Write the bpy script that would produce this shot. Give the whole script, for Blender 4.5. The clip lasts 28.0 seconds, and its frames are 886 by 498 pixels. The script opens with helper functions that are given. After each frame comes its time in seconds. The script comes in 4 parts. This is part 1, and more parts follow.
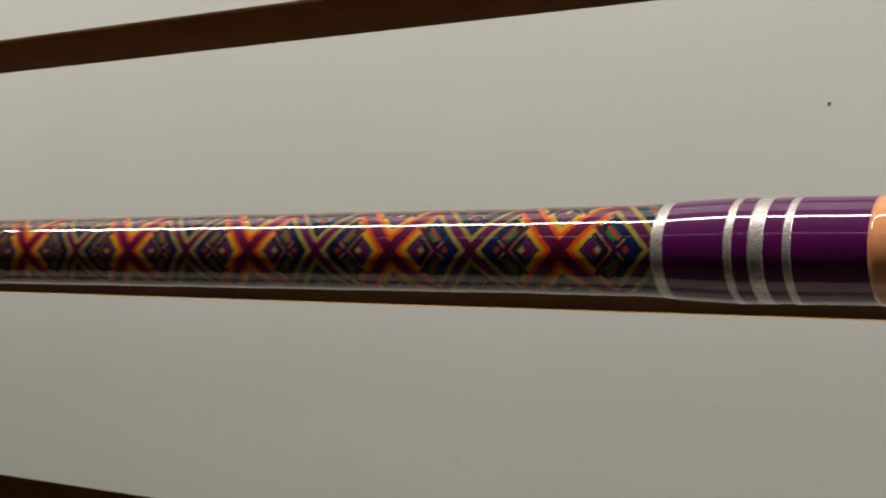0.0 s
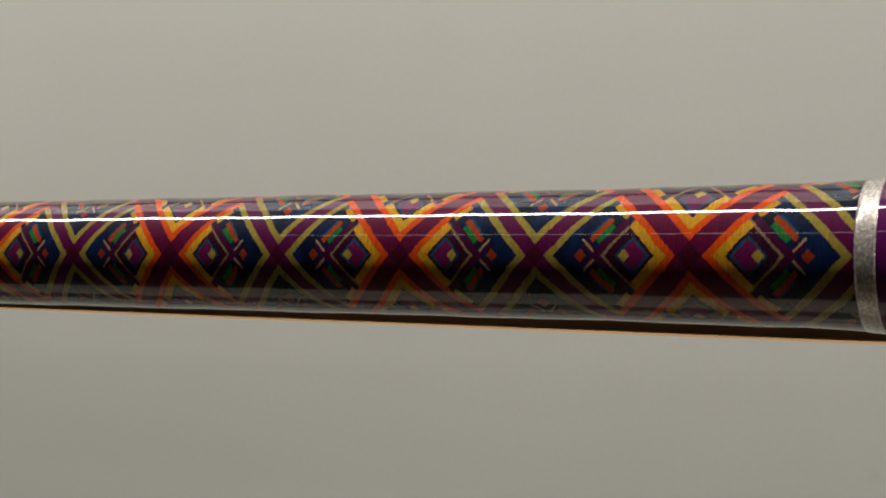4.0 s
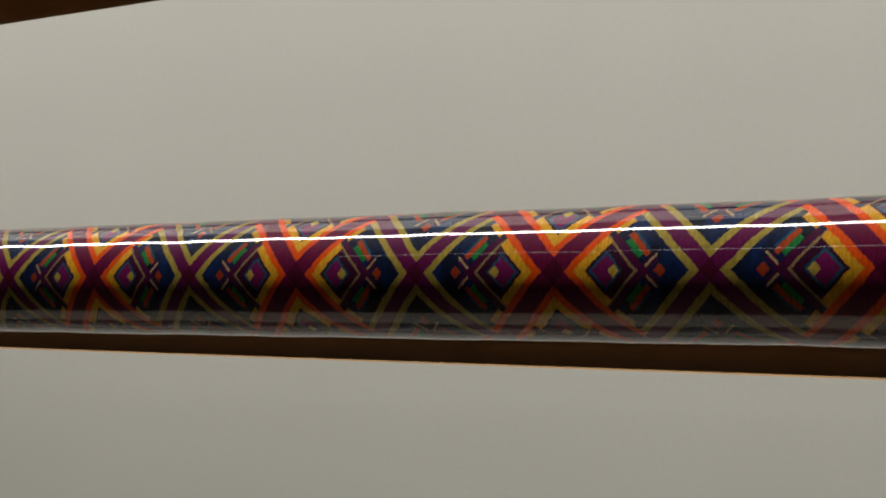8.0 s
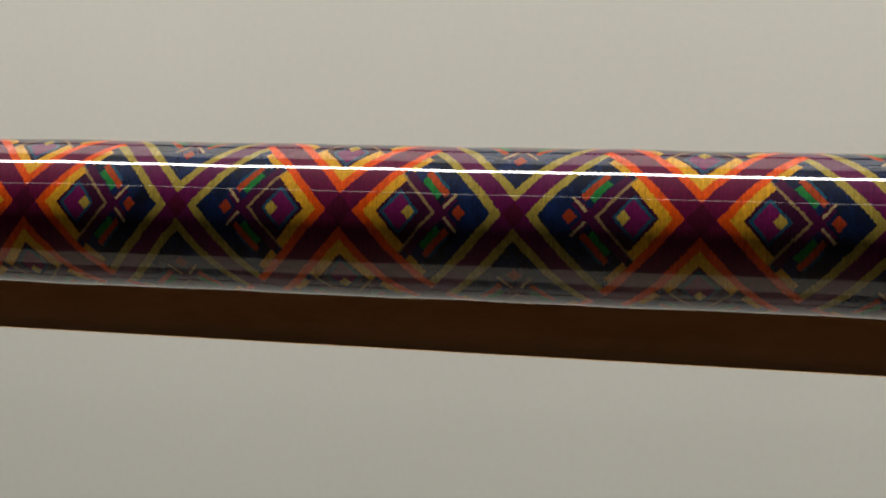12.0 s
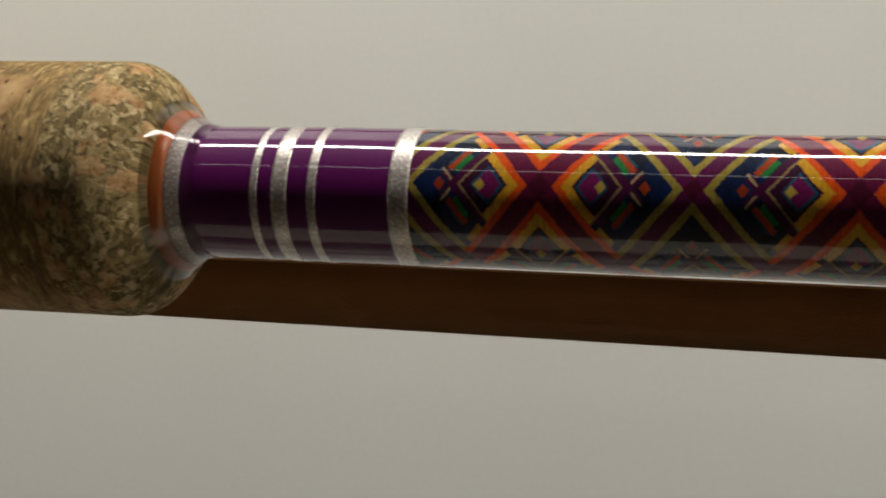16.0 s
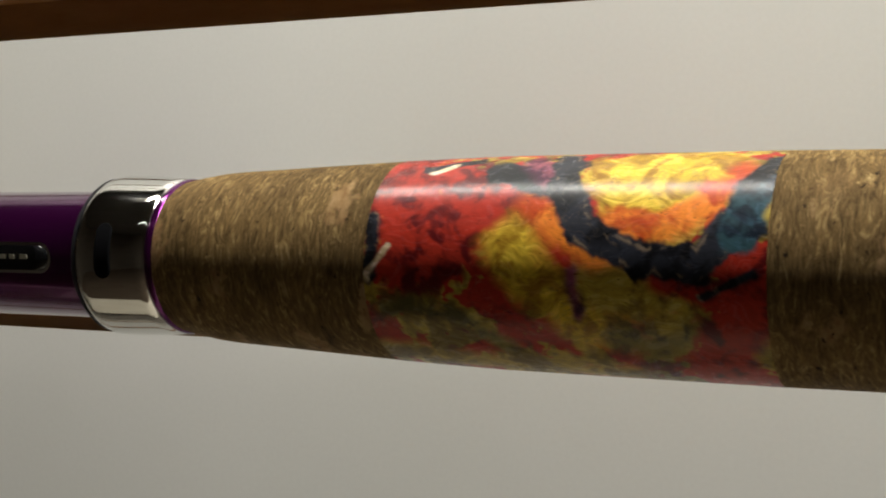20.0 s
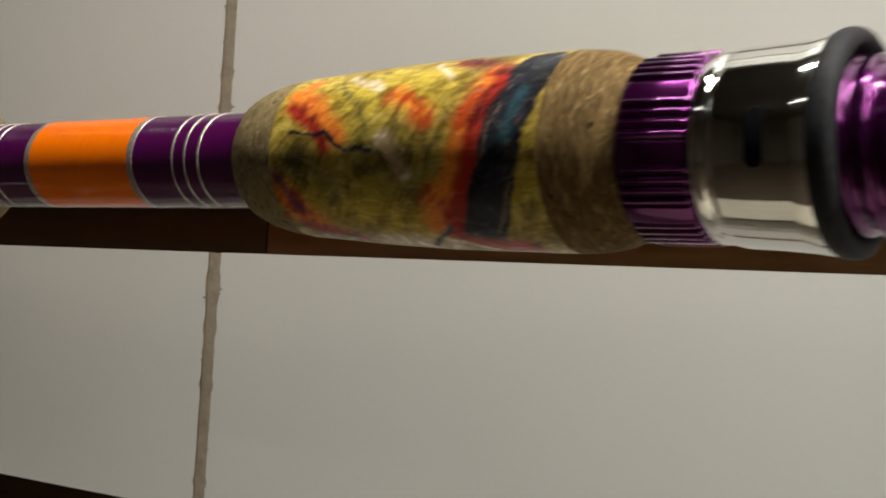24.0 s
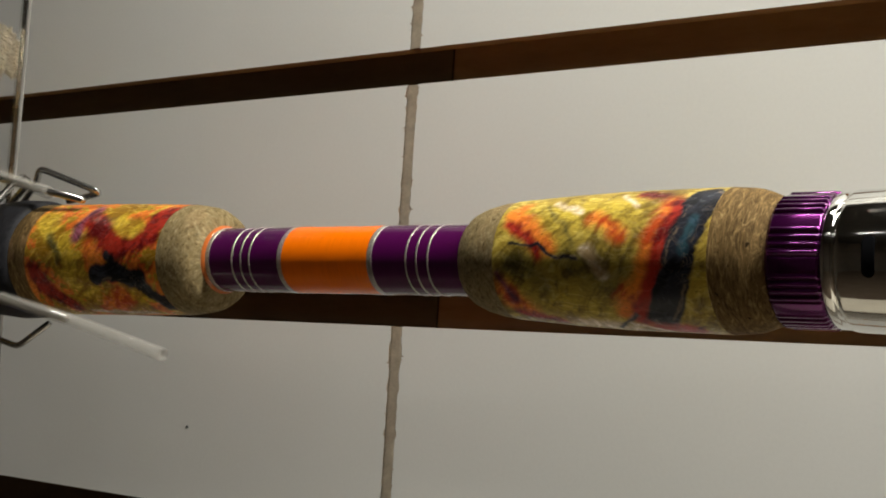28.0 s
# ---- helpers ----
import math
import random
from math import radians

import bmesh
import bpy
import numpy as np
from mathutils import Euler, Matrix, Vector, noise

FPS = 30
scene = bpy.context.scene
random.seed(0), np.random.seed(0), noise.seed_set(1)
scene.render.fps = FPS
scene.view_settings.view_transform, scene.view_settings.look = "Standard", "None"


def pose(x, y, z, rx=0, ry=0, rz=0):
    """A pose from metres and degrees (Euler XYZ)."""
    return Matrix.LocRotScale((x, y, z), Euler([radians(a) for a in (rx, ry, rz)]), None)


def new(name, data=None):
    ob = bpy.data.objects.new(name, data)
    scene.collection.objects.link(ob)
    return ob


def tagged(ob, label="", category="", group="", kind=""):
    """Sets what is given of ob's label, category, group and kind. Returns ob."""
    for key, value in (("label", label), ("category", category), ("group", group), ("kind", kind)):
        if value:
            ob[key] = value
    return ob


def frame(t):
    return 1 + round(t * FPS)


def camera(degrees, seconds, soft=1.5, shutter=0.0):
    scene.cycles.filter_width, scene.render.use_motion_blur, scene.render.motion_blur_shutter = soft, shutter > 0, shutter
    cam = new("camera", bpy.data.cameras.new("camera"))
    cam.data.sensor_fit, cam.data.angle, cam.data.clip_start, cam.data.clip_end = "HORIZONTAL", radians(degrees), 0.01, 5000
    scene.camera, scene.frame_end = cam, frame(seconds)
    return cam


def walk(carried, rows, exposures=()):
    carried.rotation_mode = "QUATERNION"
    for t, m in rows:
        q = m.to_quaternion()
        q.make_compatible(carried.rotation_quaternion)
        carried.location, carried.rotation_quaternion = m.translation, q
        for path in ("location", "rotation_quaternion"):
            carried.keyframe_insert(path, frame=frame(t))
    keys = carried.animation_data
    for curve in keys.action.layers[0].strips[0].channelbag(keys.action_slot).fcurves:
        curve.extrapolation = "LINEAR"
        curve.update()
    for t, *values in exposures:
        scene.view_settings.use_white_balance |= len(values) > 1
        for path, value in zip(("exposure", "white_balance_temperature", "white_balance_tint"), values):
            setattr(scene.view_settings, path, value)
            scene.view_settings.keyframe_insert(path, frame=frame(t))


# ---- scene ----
# ---- camera ----
cam = camera(36.181, 28.0, soft=1.9, shutter=0.3)
H = 1.25                                   # height of the rod's axis above the floor
walk(cam, [
    (0, pose(0.17315, -0.26143, H + 0.01164, 87.959, 1.479, 33.513)),
    (0.5, pose(0.12913, -0.21551, H + 0.01686, 87.111, 0.517, 25.101)),
    (1, pose(0.10338, -0.19530, H + 0.02621, 82.293, 2.261, 21.486)),
    (1.5, pose(0.10466, -0.17860, H + 0.01588, 85.131, 1.697, 22.316)),
    (2, pose(0.10760, -0.17376, H + 0.04976, 80.028, 3.450, 21.763)),
    (2.5, pose(0.12118, -0.17871, H + 0.00523, 90.857, -1.167, 28.414)),
    (3, pose(0.11208, -0.18631, H + 0.02475, 85.004, 1.628, 27.589)),
    (3.5, pose(0.10056, -0.18510, H + 0.01907, 85.853, 1.626, 28.254)),
    (5.5, pose(0.08150, -0.16015, H + 0.00391, 88.940, 1.580, 28.638)),
    (6, pose(0.08134, -0.15761, H + 0.00060, 90.744, 0.874, 28.508)),
    (6.5, pose(0.08028, -0.16258, H + 0.00897, 89.604, 1.433, 27.939)),
    (7, pose(0.07749, -0.16663, H + 0.01304, 88.440, 2.023, 28.467)),
    (8, pose(0.07191, -0.17214, H + 0.00220, 90.513, 0.950, 31.014)),
    (9, pose(0.05926, -0.18363, H - 0.00989, 91.893, -0.251, 31.724)),
    (9.5, pose(0.03494, -0.18427, H - 0.00669, 90.968, -0.263, 30.153)),
    (10, pose(0.00853, -0.18206, H - 0.01338, 90.607, -0.906, 24.277)),
    (11, pose(-0.03954, -0.15919, H - 0.00686, 90.873, -1.953, 14.638)),
    (11.5, pose(-0.04556, -0.16032, H - 0.01126, 92.754, -2.629, 12.269)),
    (13.5, pose(-0.05898, -0.16736, H - 0.00817, 92.598, -2.509, 13.999)),
    (14, pose(-0.07344, -0.17320, H - 0.00684, 92.389, -2.416, 14.220)),
    (15, pose(-0.10580, -0.17799, H - 0.02240, 95.219, -3.298, 13.237)),
    (15.5, pose(-0.12175, -0.17226, H - 0.02483, 95.113, -3.499, 15.696)),
    (16, pose(-0.13711, -0.17781, H - 0.02581, 95.801, -3.891, 15.699)),
    (17, pose(-0.17443, -0.19416, H - 0.01284, 93.459, -2.767, 14.547)),
    (18, pose(-0.21210, -0.20713, H - 0.02198, 95.691, -4.008, 16.948)),
    (19, pose(-0.22806, -0.21636, H - 0.02373, 95.745, -4.178, 22.092)),
    (20, pose(-0.24116, -0.21880, H - 0.01500, 94.081, -2.855, 25.236)),
    (20.5, pose(-0.25705, -0.23871, H - 0.00875, 92.712, -1.633, 24.728)),
    (22.5, pose(-0.28686, -0.24980, H - 0.03368, 95.681, -4.996, 31.483)),
    (23, pose(-0.31659, -0.28061, H - 0.03232, 94.784, -3.856, 29.481)),
    (23.5, pose(-0.33621, -0.29129, H - 0.02903, 93.541, -3.493, 33.789)),
    (24, pose(-0.42804, -0.18676, H - 0.02643, 92.657, -3.299, 34.976)),
    (24.5, pose(-0.45350, -0.16853, H - 0.02888, 94.330, -4.209, 37.554)),
    (25, pose(-0.45648, -0.15957, H - 0.02697, 95.507, -4.819, 40.753)),
    (25.5, pose(-0.45286, -0.15626, H - 0.02533, 95.592, -4.624, 41.903)),
    (26, pose(-0.44887, -0.15412, H - 0.02341, 96.242, -4.531, 42.711)),
    (26.5, pose(-0.40361, -0.20233, H - 0.00759, 93.639, -4.544, 44.524)),
    (27, pose(-0.37815, -0.24967, H - 0.01133, 93.204, -3.321, 43.123)),
    (27.5, pose(-0.39002, -0.26192, H - 0.01789, 93.433, -3.278, 40.141)),
    (28, pose(-0.41167, -0.27468, H - 0.02732, 95.083, -3.454, 35.769)),
], exposures=((0, -0.16), (2, -0.20), (9, -0.19), (11, 0.05), (16, 0.04), (19, 0.14), (20.5, 0.20), (23, 0.37), (24, 0.62), (25, 0.85), (26, 0.88), (27, 0.64), (28, 0.63)))

# ---- light ----
world = bpy.data.worlds.new("room_world")
scene.world = world
world.use_nodes = True
world.node_tree.nodes["Background"].inputs[0].default_value = (0.9, 0.95, 1.0, 1)
world.node_tree.nodes["Background"].inputs[1].default_value = 0.004


def tube(name, loc, length, width, watts, colour, tilt=0.0):
    """A long lamp that shines down, for a ceiling fitting."""
    data = bpy.data.lights.new(name, "AREA")
    data.shape, data.size, data.size_y, data.energy, data.color = "RECTANGLE", length, width, watts, colour
    ob = new(name, data)
    ob.matrix_world = pose(*loc, tilt, 0, 0)
    return ob


TUBE = (0.44, -0.074, H + 0.41)            # the long fitting over the bench
FAR = (-0.30, -1.52, H + 1.27)             # a second fitting further into the room
tube("bench_light_lamp", (TUBE[0], TUBE[1], TUBE[2] - 0.006), 2.16, 0.029, 11.2, (1.0, 0.975, 0.89))
tube("room_light_lamp", (FAR[0], FAR[1], FAR[2] - 0.006), 2.3, 0.020, 1.4, (1.0, 0.97, 0.90))


# ---- materials ----
def mat(name, colour, rough=0.5, metal=0.0, coat=0.0, coat_rough=0.03, spec=0.5):
    m = bpy.data.materials.new(name)
    m.use_nodes = True
    b = m.node_tree.nodes["Principled BSDF"]
    b.inputs["Base Color"].default_value = (*colour, 1)
    b.inputs["Roughness"].default_value = rough
    b.inputs["Metallic"].default_value = metal
    b.inputs["Coat Weight"].default_value = coat
    b.inputs["Coat Roughness"].default_value = coat_rough
    b.inputs["Specular IOR Level"].default_value = spec
    return m


WRAP_RADIUS, WRAP_REPEATS = 0.0094, 1.22      # mean radius of the patterned wrap, and its repeats round the rod


class Nodes:
    """A short way to string nodes together in one material."""

    def __init__(self, m):
        self.t = m.node_tree
        self.b = self.t.nodes["Principled BSDF"]

    def add(self, kind, **inputs):
        n = self.t.nodes.new(kind)
        for k, v in inputs.items():
            self.put(n, k.replace("_", " "), v)
        return n

    def put(self, n, key, v):
        sock = n.inputs[key]
        if isinstance(v, bpy.types.NodeSocket):
            self.t.links.new(v, sock)
        else:
            sock.default_value = v

    def coords(self, scale, uv=True):
        c = self.t.nodes.new("ShaderNodeTexCoord")
        n = self.add("ShaderNodeMapping", Vector=c.outputs["UV" if uv else "Object"], Scale=scale)
        return n.outputs[0]

    def noise(self, vec, scale, detail=4.0, rough=0.55, warp=0.0):
        n = self.add("ShaderNodeTexNoise", Vector=vec, Scale=scale, Detail=detail, Roughness=rough, Distortion=warp)
        return n.outputs["Fac"]

    def ramp(self, fac, stops):
        n = self.t.nodes.new("ShaderNodeValToRGB")
        self.t.links.new(fac, n.inputs[0])
        e = n.color_ramp.elements
        while len(e) < len(stops):
            e.new(0.5)
        for k, (pos, col) in zip(e, stops):
            k.position, k.color = pos, (*col, 1)
        return n.outputs[0]

    def mix(self, fac, a, b, kind="MIX"):
        n = self.t.nodes.new("ShaderNodeMix")
        n.data_type, n.blend_type = "RGBA", kind
        for sock, v in ((n.inputs[0], fac), (n.inputs[6], a), (n.inputs[7], b)):
            if isinstance(v, bpy.types.NodeSocket):
                self.t.links.new(v, sock)
            else:
                sock.default_value = v if not isinstance(v, tuple) else (*v, 1)
        return n.outputs[2]

    def bump(self, height, strength, dist=0.0005):
        n = self.add("ShaderNodeBump", Height=height, Strength=strength, Distance=dist)
        self.put(self.b, "Normal", n.outputs[0])

    def math(self, op, a, b=0.0, c=0.0):
        n = self.t.nodes.new("ShaderNodeMath")
        n.operation = op
        for k, v in enumerate((a, b, c)):
            self.put(n, k, v)
        return n.outputs[0]


def laminate():
    m = mat("white_laminate", (0.76, 0.755, 0.72), 0.42)
    n = Nodes(m)
    c = n.coords((1, 1, 1), False)
    big = n.ramp(n.noise(c, 9.0, 3.0), [(0.3, (0.735, 0.73, 0.695)), (0.7, (0.775, 0.77, 0.735))])
    fine = n.noise(c, 900.0, 2.0)
    speck = n.ramp(n.noise(c, 95.0, 1.0, 0.3), [(0.0, (0, 0, 0)), (0.205, (1, 1, 1))])
    col = n.mix(0.04, big, n.ramp(fine, [(0.3, (0.4, 0.4, 0.38)), (0.7, (1, 1, 1))]), "MULTIPLY")
    col = n.mix(0.35, col, speck, "MULTIPLY")
    n.put(n.b, "Base Color", col)
    n.put(n.b, "Roughness", n.ramp(n.noise(c, 40.0), [(0.3, (0.36, 0.36, 0.36)), (0.7, (0.48, 0.48, 0.48))]))
    n.bump(n.noise(c, 600.0, 3.0), 0.04)
    return m


def fibreboard(name, lo, hi):
    m = mat(name, hi, 0.8)
    n = Nodes(m)
    c = n.coords((1, 4, 4), False)
    n.put(n.b, "Base Color", n.ramp(n.noise(c, 60.0, 6.0, 0.7), [(0.25, lo), (0.75, hi)]))
    n.bump(n.noise(c, 900.0), 0.3)
    return m


def filler():
    m = mat("grey_tan_filler", (0.22, 0.17, 0.11), 0.85)
    n = Nodes(m)
    c = n.coords((1, 1, 1), False)
    n.put(n.b, "Base Color", n.ramp(n.noise(c, 260.0, 6.0, 0.7), [(0.25, (0.42, 0.35, 0.26)), (0.75, (0.74, 0.65, 0.51))]))
    n.bump(n.noise(c, 500.0, 5.0), 0.35)
    return m


def thread(name, colour, metal=0.0):
    """Wound thread under a thick clear coat: fine rings round the rod."""
    m = mat(name, colour, 0.5, metal, 1.0, 0.012, 0.06)
    n = Nodes(m)
    c = n.coords((1, 0.02, 1))
    rings = n.noise(c, 5200.0, 2.0)
    blot = n.noise(n.coords((1, 1, 1)), 160.0, 3.0)
    dark = tuple(v * 0.75 for v in colour)
    col = n.mix(blot, n.ramp(rings, [(0.3, dark), (0.7, colour)]), colour)
    n.put(n.b, "Base Color", col)
    n.bump(rings, 0.12, 0.0001)
    return m


def silver_thread():
    m = mat("silver_metallic_thread", (0.5, 0.46, 0.42), 0.34, 0.5, 1.0, 0.012)
    n = Nodes(m)
    c = n.coords((1, 0.7, 1))
    g = n.noise(c, 2600.0, 2.0, 0.7)
    n.put(n.b, "Base Color", n.ramp(g, [(0.28, (0.24, 0.205, 0.19)), (0.5, (0.38, 0.335, 0.31)), (0.72, (0.78, 0.71, 0.66))]))
    n.bump(g, 0.5, 0.0002)
    return m


def wrapped():
    """Crossed bands of coloured thread: one family leans each way, orange-edged bands and yellow-edged bands by turns,
    with nested squares and small bars of green and red in the diamonds between them."""
    m = mat("patterned_thread", (0.3, 0.3, 0.3), 0.5, 0.0, 1.0, 0.010, 0.05)
    n = Nodes(m)
    sep = n.add("ShaderNodeSeparateXYZ", Vector=n.coords((1, 1, 1)))
    x, v = sep.outputs[0], sep.outputs[1]
    # the turns come a little wider apart towards the tip
    turn = n.math("LOGARITHM", n.math("MULTIPLY_ADD", x, 28.5, 43.8), math.e)
    turn = n.math("MULTIPLY_ADD", turn, 1 / 0.0285, -math.log(43.8 - 0.0285 * 154.0) / 0.0285 + 0.5)
    ang = n.math("MULTIPLY_ADD", v, WRAP_REPEATS / (2 * math.pi * WRAP_RADIUS), -WRAP_REPEATS / 2 - 0.012)
    rag = n.noise(n.coords((1, 0.12, 1)), 5200.0, 2.0, 0.6)
    slow = n.noise(n.coords((1, 1, 1)), 260.0, 2.0)
    jit = n.math("ADD", n.math("MULTIPLY_ADD", rag, 0.016, -0.008), n.math("MULTIPLY_ADD", slow, 0.016, -0.008))
    turn = n.math("ADD", turn, jit)
    du = n.math("PINGPONG", n.math("ADD", turn, ang), 0.5)
    dv = n.math("PINGPONG", n.math("SUBTRACT", turn, ang), 0.5)

    def within(p, lo, hi):
        return n.math("COMPARE", p, (lo + hi) / 2, (hi - lo) / 2)

    def both(lo, hi):
        return n.math("MULTIPLY", within(du, lo, hi), within(dv, lo, hi))

    def either(lo, hi, qlo=-1.0, qhi=2.0):
        one = n.math("MULTIPLY", within(du, lo, hi), within(dv, qlo, qhi))
        two = n.math("MULTIPLY", within(dv, lo, hi), within(du, qlo, qhi))
        return n.math("MAXIMUM", one, two)
    col = n.ramp(n.noise(n.coords((1, 0.5, 1)), 300.0, 3.0, 0.6), [(0.34, (0.003, 0.004, 0.010)), (0.66, (0.005, 0.022, 0.110))])
    for mask, dye in (
            (both(0.326, 0.366), (0.40, 0.045, 0.010)),                    # red tip
            (either(0.279, 0.312, 0.09, 0.372), (0.075, 0.003, 0.048)),    # inner purple bands
            (either(0.316, 0.342, 0.155, 0.250), (0.016, 0.22, 0.045)),    # green bars
            (either(0.343, 0.368, 0.140, 0.270), (0.48, 0.062, 0.010)),    # red bars
            (either(0.369, 0.379, 0.150, 0.255), (0.012, 0.090, 0.160)),   # blue edge of the bars
            (either(0.287, 0.297, 0.315, 0.385), (0.52, 0.37, 0.19)),      # short pale lines
            (both(0.070, 0.279), (0.34, 0.22, 0.10)),                      # pale outline of the square
            (both(0.070, 0.268), (0.045, 0.004, 0.030)),
            (both(0.120, 0.232), (0.010, 0.090, 0.170)),
            (both(0.131, 0.222), (0.20, 0.008, 0.11)),
            (both(0.184, 0.222), (0.62, 0.43, 0.07)),                      # gold heart
            (either(0.070, 0.108, 0.030, 0.272), (0.86, 0.43, 0.022)),     # gold edging
            (either(0.072, 0.100, 0.312, 0.405), (0.74, 0.37, 0.024)),
            (either(0.437, 0.469), (0.44, 0.33, 0.060)),                   # yellow edging
            (either(0.038, 0.071), (0.95, 0.100, 0.004)),                  # orange edging
            (either(0.468, 0.6), (0.130, 0.004, 0.075)),                   # purple bands
            (either(-0.1, 0.040), (0.150, 0.004, 0.050))):
        col = n.mix(mask, col, dye)
    cross = n.math("MULTIPLY", n.math("MAXIMUM", within(du, -0.1, 0.040), within(du, 0.468, 0.6)), n.math("MAXIMUM", within(dv, -0.1, 0.040), within(dv, 0.468, 0.6)))
    col = n.mix(cross, col, (0.085, 0.003, 0.026))
    rings = n.noise(n.coords((1, 0.03, 1)), 5600.0, 2.0, 0.6)
    flock = n.noise(n.coords((1, 0.6, 1)), 2400.0, 3.0, 0.65)
    col = n.mix(0.75, col, n.ramp(rings, [(0.30, (0.25, 0.25, 0.25)), (0.68, (0.70, 0.68, 0.64))]), "MULTIPLY")
    col = n.mix(0.6, col, n.ramp(flock, [(0.32, (0.28, 0.28, 0.28)), (0.66, (0.80, 0.78, 0.75))]), "MULTIPLY")
    n.bump(rings, 0.10, 0.0001)
    n.put(n.b, "Base Color", col)
    return m


def dyed_burl():
    """Dyed burl: the large swirls come from the mesh, the fine figure, veins and specks from noise."""
    m = mat("dyed_burl_wood", (0.3, 0.3, 0.3), 0.5, 0.0, 0.45, 0.22, 0.10)
    n = Nodes(m)
    t = n.t.nodes.new("ShaderNodeAttribute")
    t.attribute_name = "tint"
    a, amount = t.outputs["Color"], t.outputs["Alpha"]
    c = n.coords((1, 1, 1), False)
    bend = n.add("ShaderNodeTexNoise", Vector=c, Scale=85.0, Detail=2.0).outputs["Color"]
    c2 = n.mix(0.012, c, bend, "ADD")
    lean = n.add("ShaderNodeMapping", Vector=c2, Rotation=(0, math.radians(35), 0), Scale=(0.45, 1, 1.5)).outputs[0]
    fig = n.noise(lean, 300.0, 5.0, 0.60, 1.6)
    a = n.mix(amount, a, n.mix(1.0, a, n.ramp(fig, [(0.28, (0.36, 0.30, 0.22)), (0.40, (0.74, 0.69, 0.60)), (0.50, (1.0, 1.0, 1.0)), (0.60, (1.4, 1.5, 2.1))]), "MULTIPLY"))
    fine = n.noise(lean, 800.0, 4.0, 0.62, 1.5)
    a = n.mix(0.32, a, n.ramp(fine, [(0.33, (0.35, 0.32, 0.28)), (0.50, (1, 1, 1)), (0.72, (1.35, 1.3, 1.25))]), "MULTIPLY")
    vein = n.ramp(n.noise(c, 120.0, 2.0, 0.5, 3.5), [(0.485, (0, 0, 0)), (0.50, (0.28, 0.28, 0.28)), (0.515, (0, 0, 0))])
    a = n.mix(n.mix(1.0, vein, n.ramp(n.noise(c, 90.0, 2.0), [(0.50, (0, 0, 0)), (0.62, (1, 1, 1))]), "MULTIPLY"), a, (0.42, 0.30, 0.19))
    speck = n.ramp(n.noise(n.coords((1, 2.2, 2.2), False), 900.0, 1.0), [(0.24, (0.12, 0.09, 0.06)), (0.30, (1, 1, 1))])
    a = n.mix(0.6, a, speck, "MULTIPLY")
    n.put(n.b, "Base Color", a)
    n.bump(fine, 0.10, 0.0003)
    n.put(n.b, "Coat Roughness", n.ramp(fig, [(0.35, (0.17, 0.17, 0.17)), (0.65, (0.31, 0.31, 0.31))]))
    return m


